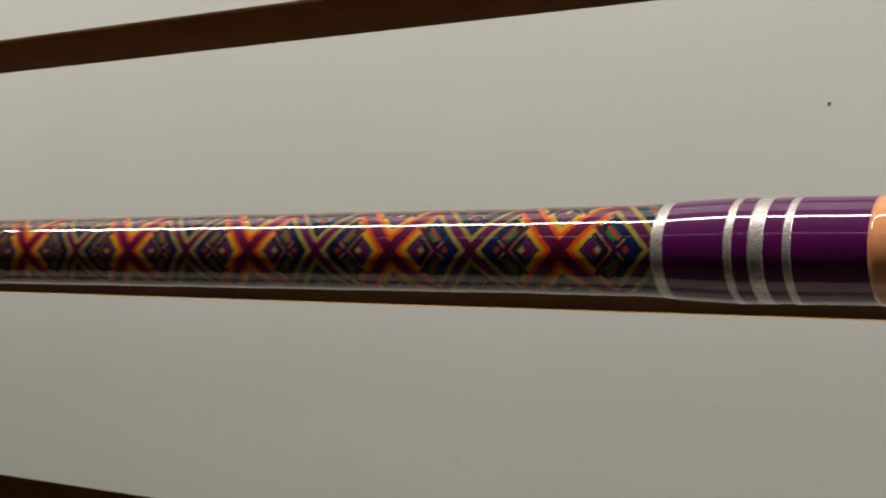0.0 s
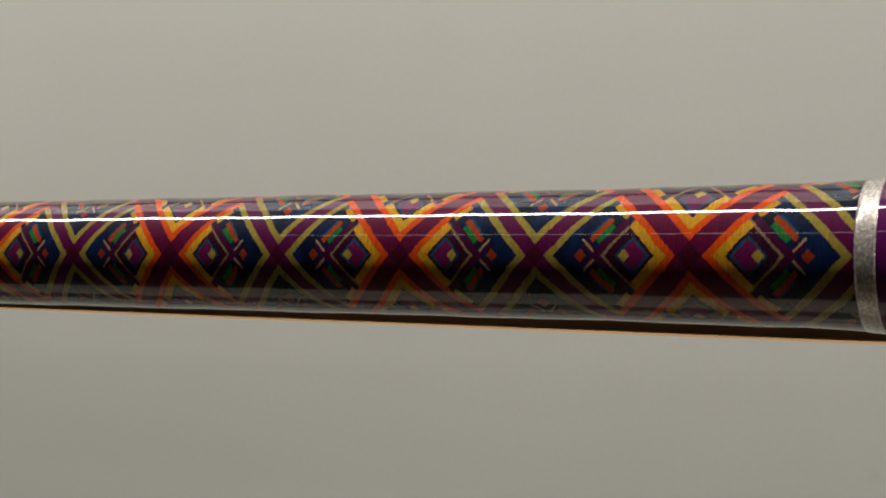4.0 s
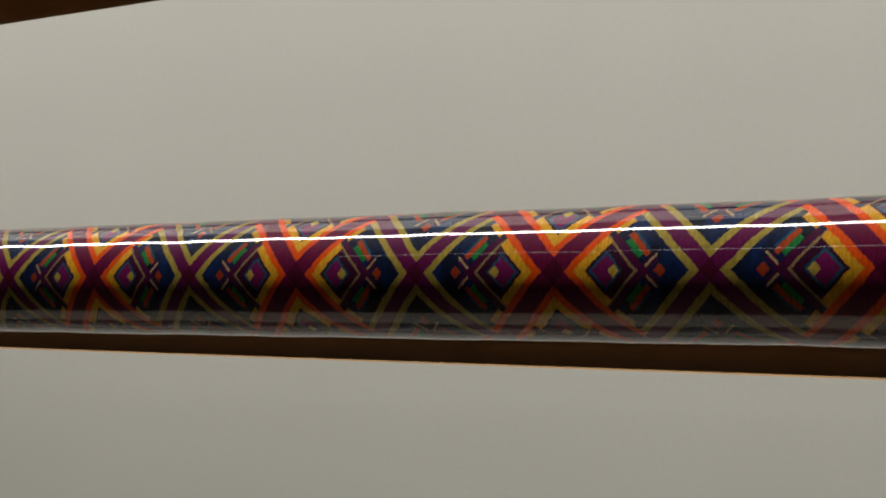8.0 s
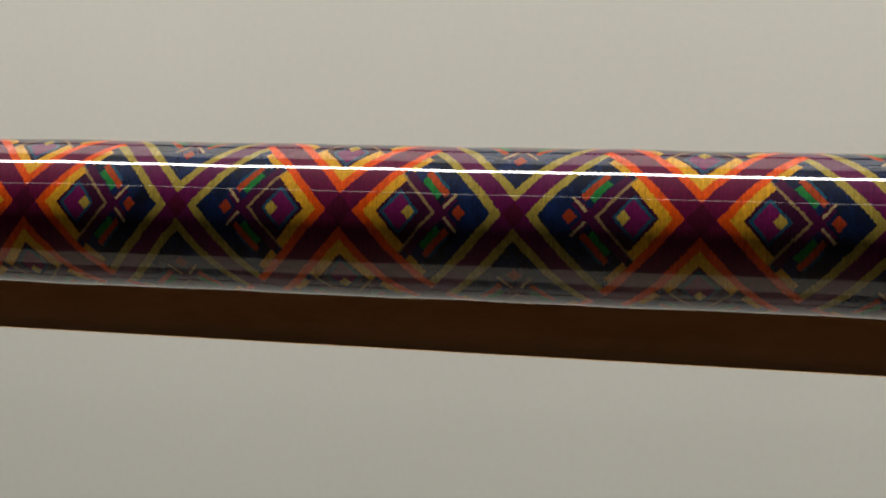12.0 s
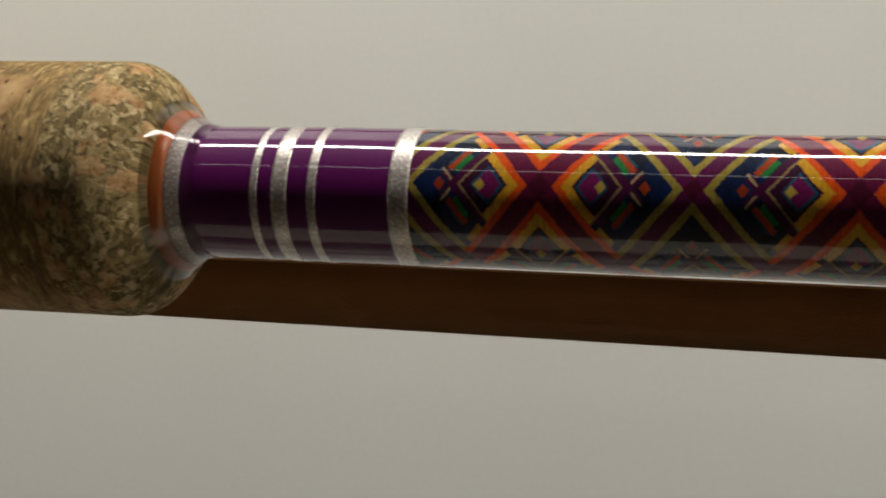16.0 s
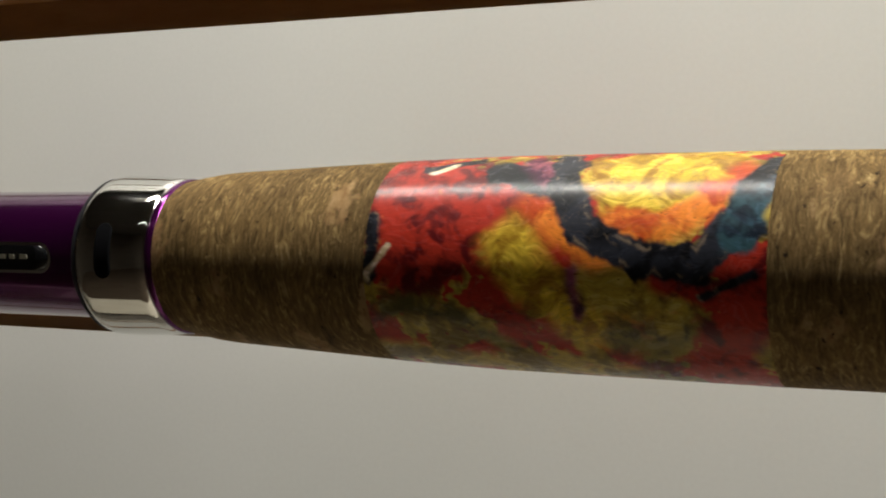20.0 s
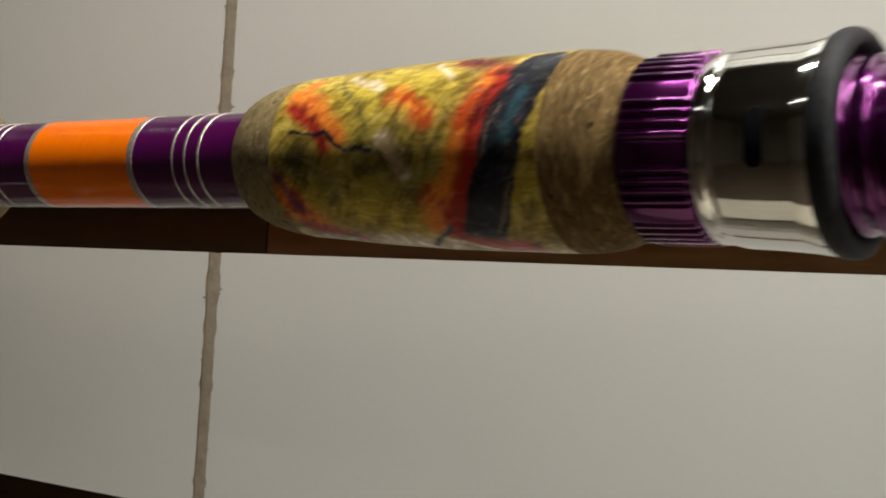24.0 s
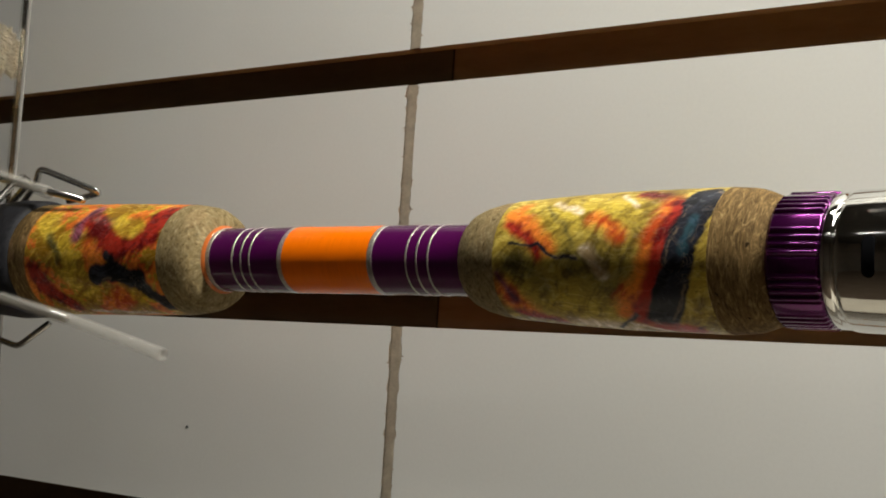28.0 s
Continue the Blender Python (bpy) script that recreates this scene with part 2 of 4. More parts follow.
def cork(name, coarse, pale=0.0):
    """Ground cork: streaked round the rod, or coarse and lumpy; pale blends it towards a light tan."""
    m = mat(name, (0.4, 0.27, 0.14), 0.75, 0.0, 0.0, 0.3, 0.12)
    n = Nodes(m)
    c = n.coords((1, 0.30, 1))
    turn = n.add("ShaderNodeTexNoise", Vector=n.coords((1, 0.6, 1)), Scale=170.0, Detail=2.0).outputs["Color"]
    streak = n.noise(n.mix(0.0022, c, turn, "ADD"), 600.0, 8.0, 0.74, 1.6)
    col = n.ramp(streak, [(0.28, (0.052, 0.034, 0.013)), (0.42, (0.125, 0.084, 0.034)), (0.54, (0.195, 0.136, 0.060)), (0.64, (0.37, 0.280, 0.140)), (0.74, (0.52, 0.415, 0.245))])
    fib = n.ramp(n.noise(n.coords((1, 0.16, 1)), 1500.0, 3.0, 0.6, 1.2), [(0.36, (0.45, 0.42, 0.36)), (0.52, (1, 1, 1)), (0.70, (1.35, 1.32, 1.25))])
    col = n.mix(0.7, col, fib, "MULTIPLY")
    tone = n.ramp(n.noise(n.coords((1, 0.5, 1)), 75.0, 3.0, 0.6), [(0.32, (0.70, 0.62, 0.51)), (0.68, (1.24, 1.13, 0.97))])
    col = n.mix(1.0, col, tone, "MULTIPLY")
    even = n.coords((1, 0.75, 1))
    wob = n.mix(0.0042, even, n.add("ShaderNodeTexNoise", Vector=even, Scale=520.0, Detail=3.0).outputs["Color"], "ADD")
    if coarse:
        vor = n.add("ShaderNodeTexVoronoi", Vector=wob, Scale=270.0)
        rim = n.t.nodes.new("ShaderNodeTexVoronoi")
        rim.feature = "DISTANCE_TO_EDGE"
        n.put(rim, "Vector", wob)
        n.put(rim, "Scale", 270.0)
        grains = n.add("ShaderNodeTexVoronoi", Vector=wob, Scale=1250.0)
        shade = n.add("ShaderNodeSeparateColor", Color=grains.outputs["Color"]).outputs[0]
        chips = n.ramp(shade, [(0.10, (0.045, 0.038, 0.014)), (0.35, (0.115, 0.088, 0.036)), (0.60, (0.21, 0.155, 0.068)), (0.82, (0.33, 0.245, 0.120)), (0.95, (0.46, 0.36, 0.20))])
        lump = n.ramp(n.noise(even, 420.0, 5.0, 0.65), [(0.34, (0.18, 0.085, 0.034)), (0.50, (0.32, 0.180, 0.078)), (0.66, (0.44, 0.29, 0.145))])
        pick = n.ramp(n.add("ShaderNodeSeparateColor", Color=vor.outputs["Color"]).outputs[0], [(0.56, (0, 0, 0)), (0.60, (0.85, 0.85, 0.85))])
        edge = n.ramp(rim.outputs["Distance"], [(0.05, (0, 0, 0)), (0.12, (1, 1, 1))])
        col = n.mix(n.mix(1.0, pick, edge, "MULTIPLY"), n.mix(0.40, chips, col), lump)
        height = n.noise(even, 1100.0, 4.0, 0.7)
        col = n.mix(0.7, col, n.ramp(height, [(0.35, (0.28, 0.27, 0.18)), (0.48, (1, 1, 1))]), "MULTIPLY")
        n.bump(height, 0.6, 0.0004)
    else:
        far = n.mix(0.010, wob, n.add("ShaderNodeTexNoise", Vector=even, Scale=210.0, Detail=4.0, Roughness=0.65).outputs["Color"], "ADD")
        vor = n.add("ShaderNodeTexVoronoi", Vector=far, Scale=120.0)
        pick = n.ramp(n.add("ShaderNodeSeparateColor", Color=vor.outputs["Color"]).outputs[0], [(0.76, (0, 0, 0)), (0.79, (0.8, 0.8, 0.8))])
        edge = n.ramp(vor.outputs["Distance"], [(0.38, (1, 1, 1)), (0.54, (0, 0, 0))])
        lump = n.ramp(n.noise(even, 420.0, 4.0), [(0.35, (0.23, 0.125, 0.050)), (0.65, (0.38, 0.245, 0.115))])
        col = n.mix(n.mix(1.0, pick, edge, "MULTIPLY"), col, lump)
        pits = n.ramp(n.noise(n.coords((1, 0.6, 1)), 760.0, 2.0, 0.5), [(0.27, (0.07, 0.05, 0.03)), (0.33, (1, 1, 1))])
        col = n.mix(0.9, col, pits, "MULTIPLY")
        n.bump(streak, 0.55, 0.0004)
    if pale:
        col = n.mix(pale, col, n.ramp(n.noise(wob, 900.0, 5.0, 0.75), [(0.36, (0.050, 0.034, 0.014)), (0.43, (0.19, 0.145, 0.070)), (0.56, (0.30, 0.24, 0.125)), (0.68, (0.52, 0.44, 0.27))]))
    n.put(n.b, "Base Color", col)
    return m


def anodised():
    m = mat("purple_anodised_metal", (0.105, 0.007, 0.100), 0.18, 0.85, 0.6, 0.04)
    n = Nodes(m)
    g = n.noise(n.coords((0.05, 1, 1)), 2500.0, 2.0)
    n.put(n.b, "Roughness", n.ramp(g, [(0.3, (0.15, 0.15, 0.15)), (0.7, (0.23, 0.23, 0.23))]))
    return m


def chromed():
    m = mat("polished_chrome", (0.80, 0.79, 0.76), 0.06, 1.0)
    n = Nodes(m)
    g = n.noise(n.coords((1, 1, 1), False), 90.0, 3.0)
    n.put(n.b, "Roughness", n.ramp(g, [(0.3, (0.035, 0.035, 0.035)), (0.75, (0.10, 0.10, 0.10))]))
    n.bump(n.noise(n.coords((1, 1, 1), False), 50.0, 2.0), 0.05, 0.0004)
    return m


def rubber():
    m = mat("black_rubber", (0.012, 0.012, 0.014), 0.6, 0.0, 0.0, 0.03, 0.2)
    n = Nodes(m)
    g = n.noise(n.coords((1, 1, 1), False), 700.0, 4.0)
    n.put(n.b, "Base Color", n.ramp(g, [(0.3, (0.008, 0.008, 0.010)), (0.7, (0.020, 0.020, 0.023))]))
    n.bump(g, 0.1, 0.0002)
    return m


def clear(name, colour, rough=0.03, ior=1.49):
    m = mat(name, colour, rough)
    b = m.node_tree.nodes["Principled BSDF"]
    b.inputs["Transmission Weight"].default_value = 1.0
    b.inputs["IOR"].default_value = ior
    return m


def plain(name, lo, hi, rough, scale=14.0, stretch=(1, 1, 1), bump=0.1):
    m = mat(name, lo, rough)
    n = Nodes(m)
    c = n.coords(stretch, False)
    g = n.noise(c, scale, 6.0, 0.6)
    n.put(n.b, "Base Color", n.ramp(g, [(0.3, lo), (0.7, hi)]))
    n.bump(n.noise(c, scale * 12, 3.0), bump, 0.0005)
    return m


WHITE, FILL = laminate(), filler()
BROWN = fibreboard("brown_fibreboard", (0.235, 0.132, 0.054), (0.34, 0.203, 0.092))
UMBER = fibreboard("dark_brown_fibreboard", (0.075, 0.048, 0.024), (0.12, 0.078, 0.040))
PURPLE = thread("purple_thread", (0.070, 0.0020, 0.060))
ORANGE = thread("orange_thread", (1.0, 0.185, 0.0))
RUST = thread("orange_brown_thread", (0.34, 0.085, 0.022))
SALMON = thread("pale_orange_thread", (0.62, 0.25, 0.11))
EMBER = thread("deep_orange_thread", (0.55, 0.14, 0.03))
SILVER = silver_thread()
WRAP, BURL = wrapped(), dyed_burl()
CORK, LUMPY, LIGHT = cork("striated_cork", False), cork("coarse_burl_cork", True), cork("pale_fine_cork", False, 0.62)
ANO, CHROME, BLACK = anodised(), chromed(), rubber()
ACRYLIC = clear("clear_acrylic", (0.88, 0.89, 0.89), 0.02, 1.30)
EDGE = plain("sawn_acrylic_edge", (0.22, 0.21, 0.19), (0.30, 0.285, 0.26), 0.5, 120.0)
EPOXY = clear("clear_epoxy", (0.96, 0.96, 0.95), 0.02, 1.42)
SLEEVE = mat("clear_plastic_tube", (0.66, 0.63, 0.57), 0.10)
SLEEVE.node_tree.nodes["Principled BSDF"].inputs["Alpha"].default_value = 0.20
STEEL = mat("bright_steel_wire", (0.62, 0.61, 0.58), 0.16, 1.0)
YELLOW = plain("yellow_plastic", (0.72, 0.40, 0.012), (0.80, 0.47, 0.03), 0.35, 60.0)
BLUE = plain("blue_cable_sheath", (0.012, 0.022, 0.30), (0.02, 0.04, 0.42), 0.4, 90.0)
TAN = plain("tan_wood_panel", (0.56, 0.39, 0.21), (0.66, 0.48, 0.28), 0.6, 10.0, (1, 1, 0.12))
BRISTLE = plain("cream_bristle", (0.80, 0.68, 0.50), (0.92, 0.83, 0.67), 0.75, 300.0)
BENCHTOP = plain("pale_worktop", (0.46, 0.42, 0.335), (0.53, 0.48, 0.39), 0.5, 20.0)
DIM = plain("tan_room_paint", (0.220, 0.190, 0.152), (0.270, 0.235, 0.188), 0.8, 3.0)
FLOORING = plain("brown_floor", (0.170, 0.125, 0.085), (0.230, 0.170, 0.120), 0.7, 6.0)
CEILING = plain("grey_ceiling_paint", (0.20, 0.196, 0.18), (0.25, 0.245, 0.23), 0.9, 3.0)
HOUSING = plain("white_enamel", (0.5, 0.5, 0.48), (0.6, 0.6, 0.58), 0.4, 30.0)
# near-black colour that stands for the shade inside the hood slots
SLOT_SHADE = mat("matt_slot_shade", (0.004, 0.004, 0.005), 0.9, 0.0, 0.0, 0.03, 0.05)
LABEL = mat("pale_lettering", (0.30, 0.28, 0.22), 0.4)
GLOSSY = mat("glossy_black_resin", (0.006, 0.006, 0.007), 0.07)


# ---- mesh helpers ----
def part(name, bm, material, parent=None, label="", smooth=False):
    me = bpy.data.meshes.new(name)
    bm.to_mesh(me)
    bm.free()
    for m in (material if isinstance(material, (list, tuple)) else (material,)):
        me.materials.append(m)
    if smooth:
        me.shade_smooth()
    ob = new(name, me)
    if parent:
        ob.parent = parent
    return tagged(ob, label)


def holder(name, m, label, category, kind="", group=""):
    ob = new(name)
    ob.empty_display_size = 0.01
    ob.matrix_world = m
    return tagged(ob, label, category, group, kind)


def box(bm, a, b, bevel=0.0, mi=0):
    """A box from corner a to corner b."""
    size = [abs(q - p) for p, q in zip(a, b)]
    mid = [(p + q) / 2 for p, q in zip(a, b)]
    r = bmesh.ops.create_cube(bm, size=1.0, matrix=Matrix.LocRotScale(mid, None, size))
    faces = list({f for v in r["verts"] for f in v.link_faces})
    if bevel:
        e = list({e for f in faces for e in f.edges})
        faces += bmesh.ops.bevel(bm, geom=e, offset=bevel, segments=2, affect="EDGES")["faces"]
    for f in faces:
        if f.is_valid:
            f.material_index = mi
    return bm


def smoothstep(x):
    x = np.clip(x, 0, 1)
    return x * x * (3 - 2 * x)


def lathe(name, profile, material, parent, label="", seg=96, tint=None, spline=None, around=None):
    """A turned part round the x axis: profile is rows of (x, radius). tint(x, angle) gives each point a colour;
    spline(x, angle) adds to the radius."""
    xs = np.array([p[0] for p in profile], float)
    rs = np.array([p[1] for p in profile], float)
    ang = np.arange(seg) * 2 * math.pi / seg + math.pi
    X, A = np.meshgrid(xs, ang, indexing="ij")
    Rr = np.repeat(rs[:, None], seg, 1)
    if spline is not None:
        Rr = Rr + spline(X, A)
    co = np.stack([X, -Rr * np.cos(A), Rr * np.sin(A)], -1).reshape(-1, 3)
    nx = len(xs)
    i, j = np.meshgrid(np.arange(nx - 1), np.arange(seg), indexing="ij")
    j2 = (j + 1) % seg
    quads = np.stack([i * seg + j, i * seg + j2, (i + 1) * seg + j2, (i + 1) * seg + j], -1).reshape(-1, 4)
    if xs[-1] > xs[0]:
        quads = quads[:, ::-1]
    me = bpy.data.meshes.new(name)
    nf = len(quads)
    me.vertices.add(len(co))
    me.vertices.foreach_set("co", co.astype(np.float32).ravel())
    me.loops.add(nf * 4)
    me.loops.foreach_set("vertex_index", quads.astype(np.int32).ravel())
    me.polygons.add(nf)
    me.polygons.foreach_set("loop_start", np.arange(nf, dtype=np.int32) * 4)
    me.polygons.foreach_set("use_smooth", np.ones(nf, dtype=bool))
    rm = around or float(rs.mean())
    uv = me.uv_layers.new(name="UVMap")
    qi, qj = quads // seg, quads % seg
    jj = np.where((qj == 0) & (np.max(qj, 1, keepdims=True) == seg - 1), seg, qj)
    uvs = np.stack([xs[qi], jj * (2 * math.pi / seg) * rm], -1)
    uv.data.foreach_set("uv", uvs.astype(np.float32).ravel())
    if tint is not None:
        rgba = tint(X.ravel(), A.ravel())
        at = me.attributes.new("tint", "FLOAT_COLOR", "POINT")
        at.data.foreach_set("color", rgba.astype(np.float32).ravel())
    me.update(calc_edges=True)
    me.validate()
    me.materials.append(material)
    ob = new(name, me)
    ob.parent = parent
    return tagged(ob, label)


def steps(x0, x1, step):
    n = max(2, int(round(abs(x1 - x0) / step)) + 1)
    return np.linspace(x0, x1, n)


def wire(name, points, radius, material, parent, label="", res=10, bore=0.0):
    """A bent round wire through the points, with a small bend at each corner; a tube where it has a bore."""
    pts = [Vector(p) for p in points]
    path = [pts[0]]
    for a, b, c in zip(pts, pts[1:], pts[2:]):
        k = min((a - b).length, (c - b).length, radius * 6) * 0.45
        p, q = b + (a - b).normalized() * k, b + (c - b).normalized() * k
        for i in range(5):
            t = i / 4
            path.append(p * (1 - t) ** 2 + b * 2 * t * (1 - t) + q * t ** 2)
    path.append(pts[-1])
    bm = bmesh.new()
    side = None
    rings, inner = [], []
    for k, p in enumerate(path):
        d = (path[min(k + 1, len(path) - 1)] - path[max(k - 1, 0)]).normalized()
        side = d.orthogonal().normalized() if side is None else (side - d * side.dot(d)).normalized()
        up = d.cross(side)
        spokes = [side * math.cos(a) + up * math.sin(a) for a in (2 * math.pi * i / res for i in range(res))]
        rings.append([bm.verts.new(p + radius * q) for q in spokes])
        if bore:
            inner.append([bm.verts.new(p + bore * q) for q in spokes])
    for r0, r1 in zip(rings, rings[1:]):
        for i in range(res):
            bm.faces.new((r0[i], r0[(i + 1) % res], r1[(i + 1) % res], r1[i]))
    for r0, r1 in zip(inner, inner[1:]):
        for i in range(res):
            bm.faces.new((r0[i], r1[i], r1[(i + 1) % res], r0[(i + 1) % res]))
    if bore:
        for i in range(res):
            j = (i + 1) % res
            bm.faces.new((rings[0][j], rings[0][i], inner[0][i], inner[0][j]))
            bm.faces.new((rings[-1][i], rings[-1][j], inner[-1][j], inner[-1][i]))
    else:
        bm.faces.new(rings[0][::-1])
        bm.faces.new(rings[-1])
    return part(name, bm, material, parent, label, True)


# smooth random field, for the dyed wood
LATTICE = np.random.RandomState(7).rand(32, 32, 32)


def field(x, y, z):
    i, j, k = (np.floor(v).astype(int) for v in (x, y, z))
    u, v, w = (smoothstep(q - np.floor(q)) for q in (x, y, z))
    out = 0
    for a in (0, 1):
        for b in (0, 1):
            for c in (0, 1):
                out = out + LATTICE[(i + a) % 32, (j + b) % 32, (k + c) % 32] * (u if a else 1 - u) * (v if b else 1 - v) * (w if c else 1 - w)
    return out


def fbm(x, y, z, octaves=4):
    out, amp, tot = 0, 1.0, 0
    for o in range(octaves):
        out = out + amp * field(x * 2 ** o + 3.1 * o, y * 2 ** o + 7.7 * o, z * 2 ** o + 1.3 * o)
        tot += amp
        amp *= 0.55
    return out / tot


# ---- places along the rod, in metres ----
AT = dict(aend=0.10051, ar3=0.08496, ar2=0.07871, ar1=0.0731, a2=0.05905, a1=0.05656, b1=-0.19118, b2=-0.19384, br3=-0.2047, br2=-0.20939, br1=-0.21312, bp=-0.22438, bs=-0.2264, bo=-0.22821, gc1=-0.28356, gc0=-0.35147, gk=-0.3988, ch0=-0.41680, kn1=-0.50960, kn0=-0.52053, fc1=-0.53259, fc0=-0.58730, or3=-0.6099, or2=-0.6134, or1=-0.61664, o1=-0.62900, o0=-0.65840, oe=-0.68702, uc1=-0.69350, uc0=-0.75620)
W, ZM, GW, MZ, MY, XS = 0.04405, -0.01158, 0.01145, -0.003696, -0.021132, -0.67020
SP = 0.0762                                # one slat and its groove


# ---- room ----
def room():
    def slab(name, a, b, material, label, category):
        return tagged(part(name, box(bmesh.new(), a, b), material), label, category, "", "structure")
    slab("floor", (-2.4, -3.2, -0.1), (2.4, 0.6, 0.0), FLOORING, "brown plain floor of the workroom", "floor")
    slab("ceiling", (-2.4, -3.2, 2.6), (2.4, 0.6, 2.7), CEILING, "grey painted ceiling over the bench", "ceiling")
    slab("wall_south", (-2.4, -3.3, 0), (2.4, -3.2, 2.6), DIM, "tan painted wall across the room", "wall")
    slab("wall_west", (-2.5, -3.2, 0), (-2.4, 0.6, 2.6), DIM, "tan painted wall of the workroom", "wall")
    slab("wall_east", (2.4, -3.2, 0), (2.5, 0.6, 2.6), DIM, "tan painted wall of the workroom", "wall")
    slab("wall_north", (-2.4, 0.2, 0), (2.4, 0.3, 2.6), DIM, "plain wall behind the slatted panels", "wall")
    panel = slab("wood_panel", (-1.10, 0.0592, H - 0.5), (-0.9168, 0.0772, H + 0.6), TAN, "tan wooden end panel beside the slat wall", "panel")
    bench = holder("workbench", pose(0, 0, 0), "pale workbench top under the rod on dark legs", "workbench")
    part("worktop", box(bmesh.new(), (-1.5, -0.17, H - 0.46), (1.5, 0.030, H - 0.42), 0.003), BENCHTOP, bench)
    for x in (-1.42, 1.42):
        for y in (-0.14, -0.005):
            part("leg", box(bmesh.new(), (x - 0.02, y - 0.02, 0), (x + 0.02, y + 0.02, H - 0.46), 0.002), DIM, bench)


def fitting(loc, half, width, label):
    f = holder("strip_light", pose(*loc), label, "ceiling light", "", "strip lights")
    part("housing", box(bmesh.new(), (-half, -width, 0.004), (half, width, 0.05), 0.006), HOUSING, f)
    for x in (-half + 0.01, half - 0.04):
        part("end_cap", box(bmesh.new(), (x, -width * 0.8, -0.012), (x + 0.03, width * 0.8, 0.0035), 0.003), HOUSING, f)
    for x in (-0.9, 0.9):
        part("hanger", box(bmesh.new(), (x - 0.004, -0.004, 0.05), (x + 0.004, 0.004, 2.6 - loc[2]), 0.001), HOUSING, f)


room()
fitting(TUBE, 1.12, 0.026, "long white strip light hung over the bench")
fitting(FAR, 1.2, 0.04, "narrow white strip light further into the room")


# ---- slat wall ----
def slat_wall():
    base = Matrix.Translation((0, W, H + ZM)) @ Matrix.Rotation(math.atan(MY), 4, "Z") @ Matrix.Rotation(-math.atan(MZ), 4, "Y")
    wall = holder("slat_wall", base, "white laminated slat wall with brown grooves and a rough panel joint", "slat wall", "structure")
    rnd = random.Random(3)
    lip, deep, hold = 0.0050, 0.0100, 0.0015
    panels = ((-0.9164, XS - 0.0019, False, True), (XS + 0.0019, XS + 1.219, True, False))
    for x0, x1, chip0, chip1 in panels:
        for k in range(-7, 10):
            z0, z1 = k * SP + GW / 2, (k + 1) * SP - GW / 2
            bm = bmesh.new()
            n = 170

            def edge(x, chipped, sign):
                out = []
                for i in range(n + 1):
                    z = z0 + (z1 - z0) * i / n
                    d = 0.0
                    if chipped:
                        d = 0.00014 * rnd.random() + 0.00060 * max(0.0, math.sin(z * 700 + 3 * math.sin(z * 190)) * math.sin(z * 260 + k)) + (0.0010 * rnd.random() ** 2 if rnd.random() < 0.12 else 0)
                    out.append((x - sign * d, z))
                return out
            left, right = edge(x0, chip0, -1), edge(x1, chip1, 1)
            rows = []
            for (xa, z), (xb, _) in zip(left, right):
                rows.append((bm.verts.new((xa, 0, z)), bm.verts.new((xb, 0, z)), bm.verts.new((x0, lip, z)), bm.verts.new((x1, lip, z))))
            for a, b in zip(rows, rows[1:]):
                bm.faces.new((a[0], a[1], b[1], b[0]))
                f = bm.faces.new((a[2], a[0], b[0], b[2]))
                f.material_index = 1
                f = bm.faces.new((a[1], a[3], b[3], b[1]))
                f.material_index = 1
            for r, flip in ((rows[0], 1), (rows[-1], 0)):
                q = (r[0], r[2], r[3], r[1])
                f = bm.faces.new(q if flip else q[::-1])
                f.material_index = 1
            # the neck that joins the slat to the back of the panel
            box(bm, (x0, lip, z0 + hold), (x1, deep, z1 - hold), 0, 1)
            f = bm.faces.new((rows[0][2], rows[-1][2], rows[-1][3], rows[0][3]))
            f.material_index = 1
            part("slat", bm, (WHITE, BROWN), wall)
        part("panel_back", box(bmesh.new(), (x0 + (0.0064 if chip0 else 0), deep, -7 * SP), (x1 + (0.0095 if chip1 else 0), deep + 0.004, 10 * SP)), UMBER if chip1 else BROWN, wall, "dark brown fibreboard at the bottom of the grooves" if chip1 else "brown fibreboard at the bottom of the grooves")
    for k in range(-7, 10):
        z0, z1 = k * SP + GW / 2 + 0.0002, (k + 1) * SP - GW / 2 - 0.0002
        bm = bmesh.new()
        rows = []
        for i in range(61):
            z = z0 + (z1 - z0) * i / 60
            y = -0.0001 + 0.00002 * math.sin(z * 420 + k) + 0.00002 * math.sin(z * 1300 + 2 * k)
            rows.append([bm.verts.new((XS + dx, y + dy, z)) for dx, dy in ((-0.0028, 0.0004), (-0.0014, 0.0), (0.0013, 0.0001), (0.0028, 0.0004))])
        for a, b in zip(rows, rows[1:]):
            for i in range(3):
                bm.faces.new((a[i], a[i + 1], b[i + 1], b[i]))
        bmesh.ops.solidify(bm, geom=bm.faces[:], thickness=-0.002)
        part("joint_filler", bm, FILL, wall, "rough grey tan filler in the panel joint")


slat_wall()
for x, z, r, dirt in ((-0.761, -0.0525, 0.0006, BLACK), (0.077, 0.0313, 0.0004, UMBER)):
    bm = bmesh.new()
    bmesh.ops.create_icosphere(bm, subdivisions=2, radius=r, matrix=Matrix.LocRotScale((x, W + MY * x - 0.0001, H + z), None, (1.0, 0.18, 0.8)))
    tagged(part("speck", bm, dirt, None, "", True), "tiny dark speck of dirt on the white slat" if dirt is BLACK else "faint brown speck on the white slat", "dirt speck", "specks on the wall")


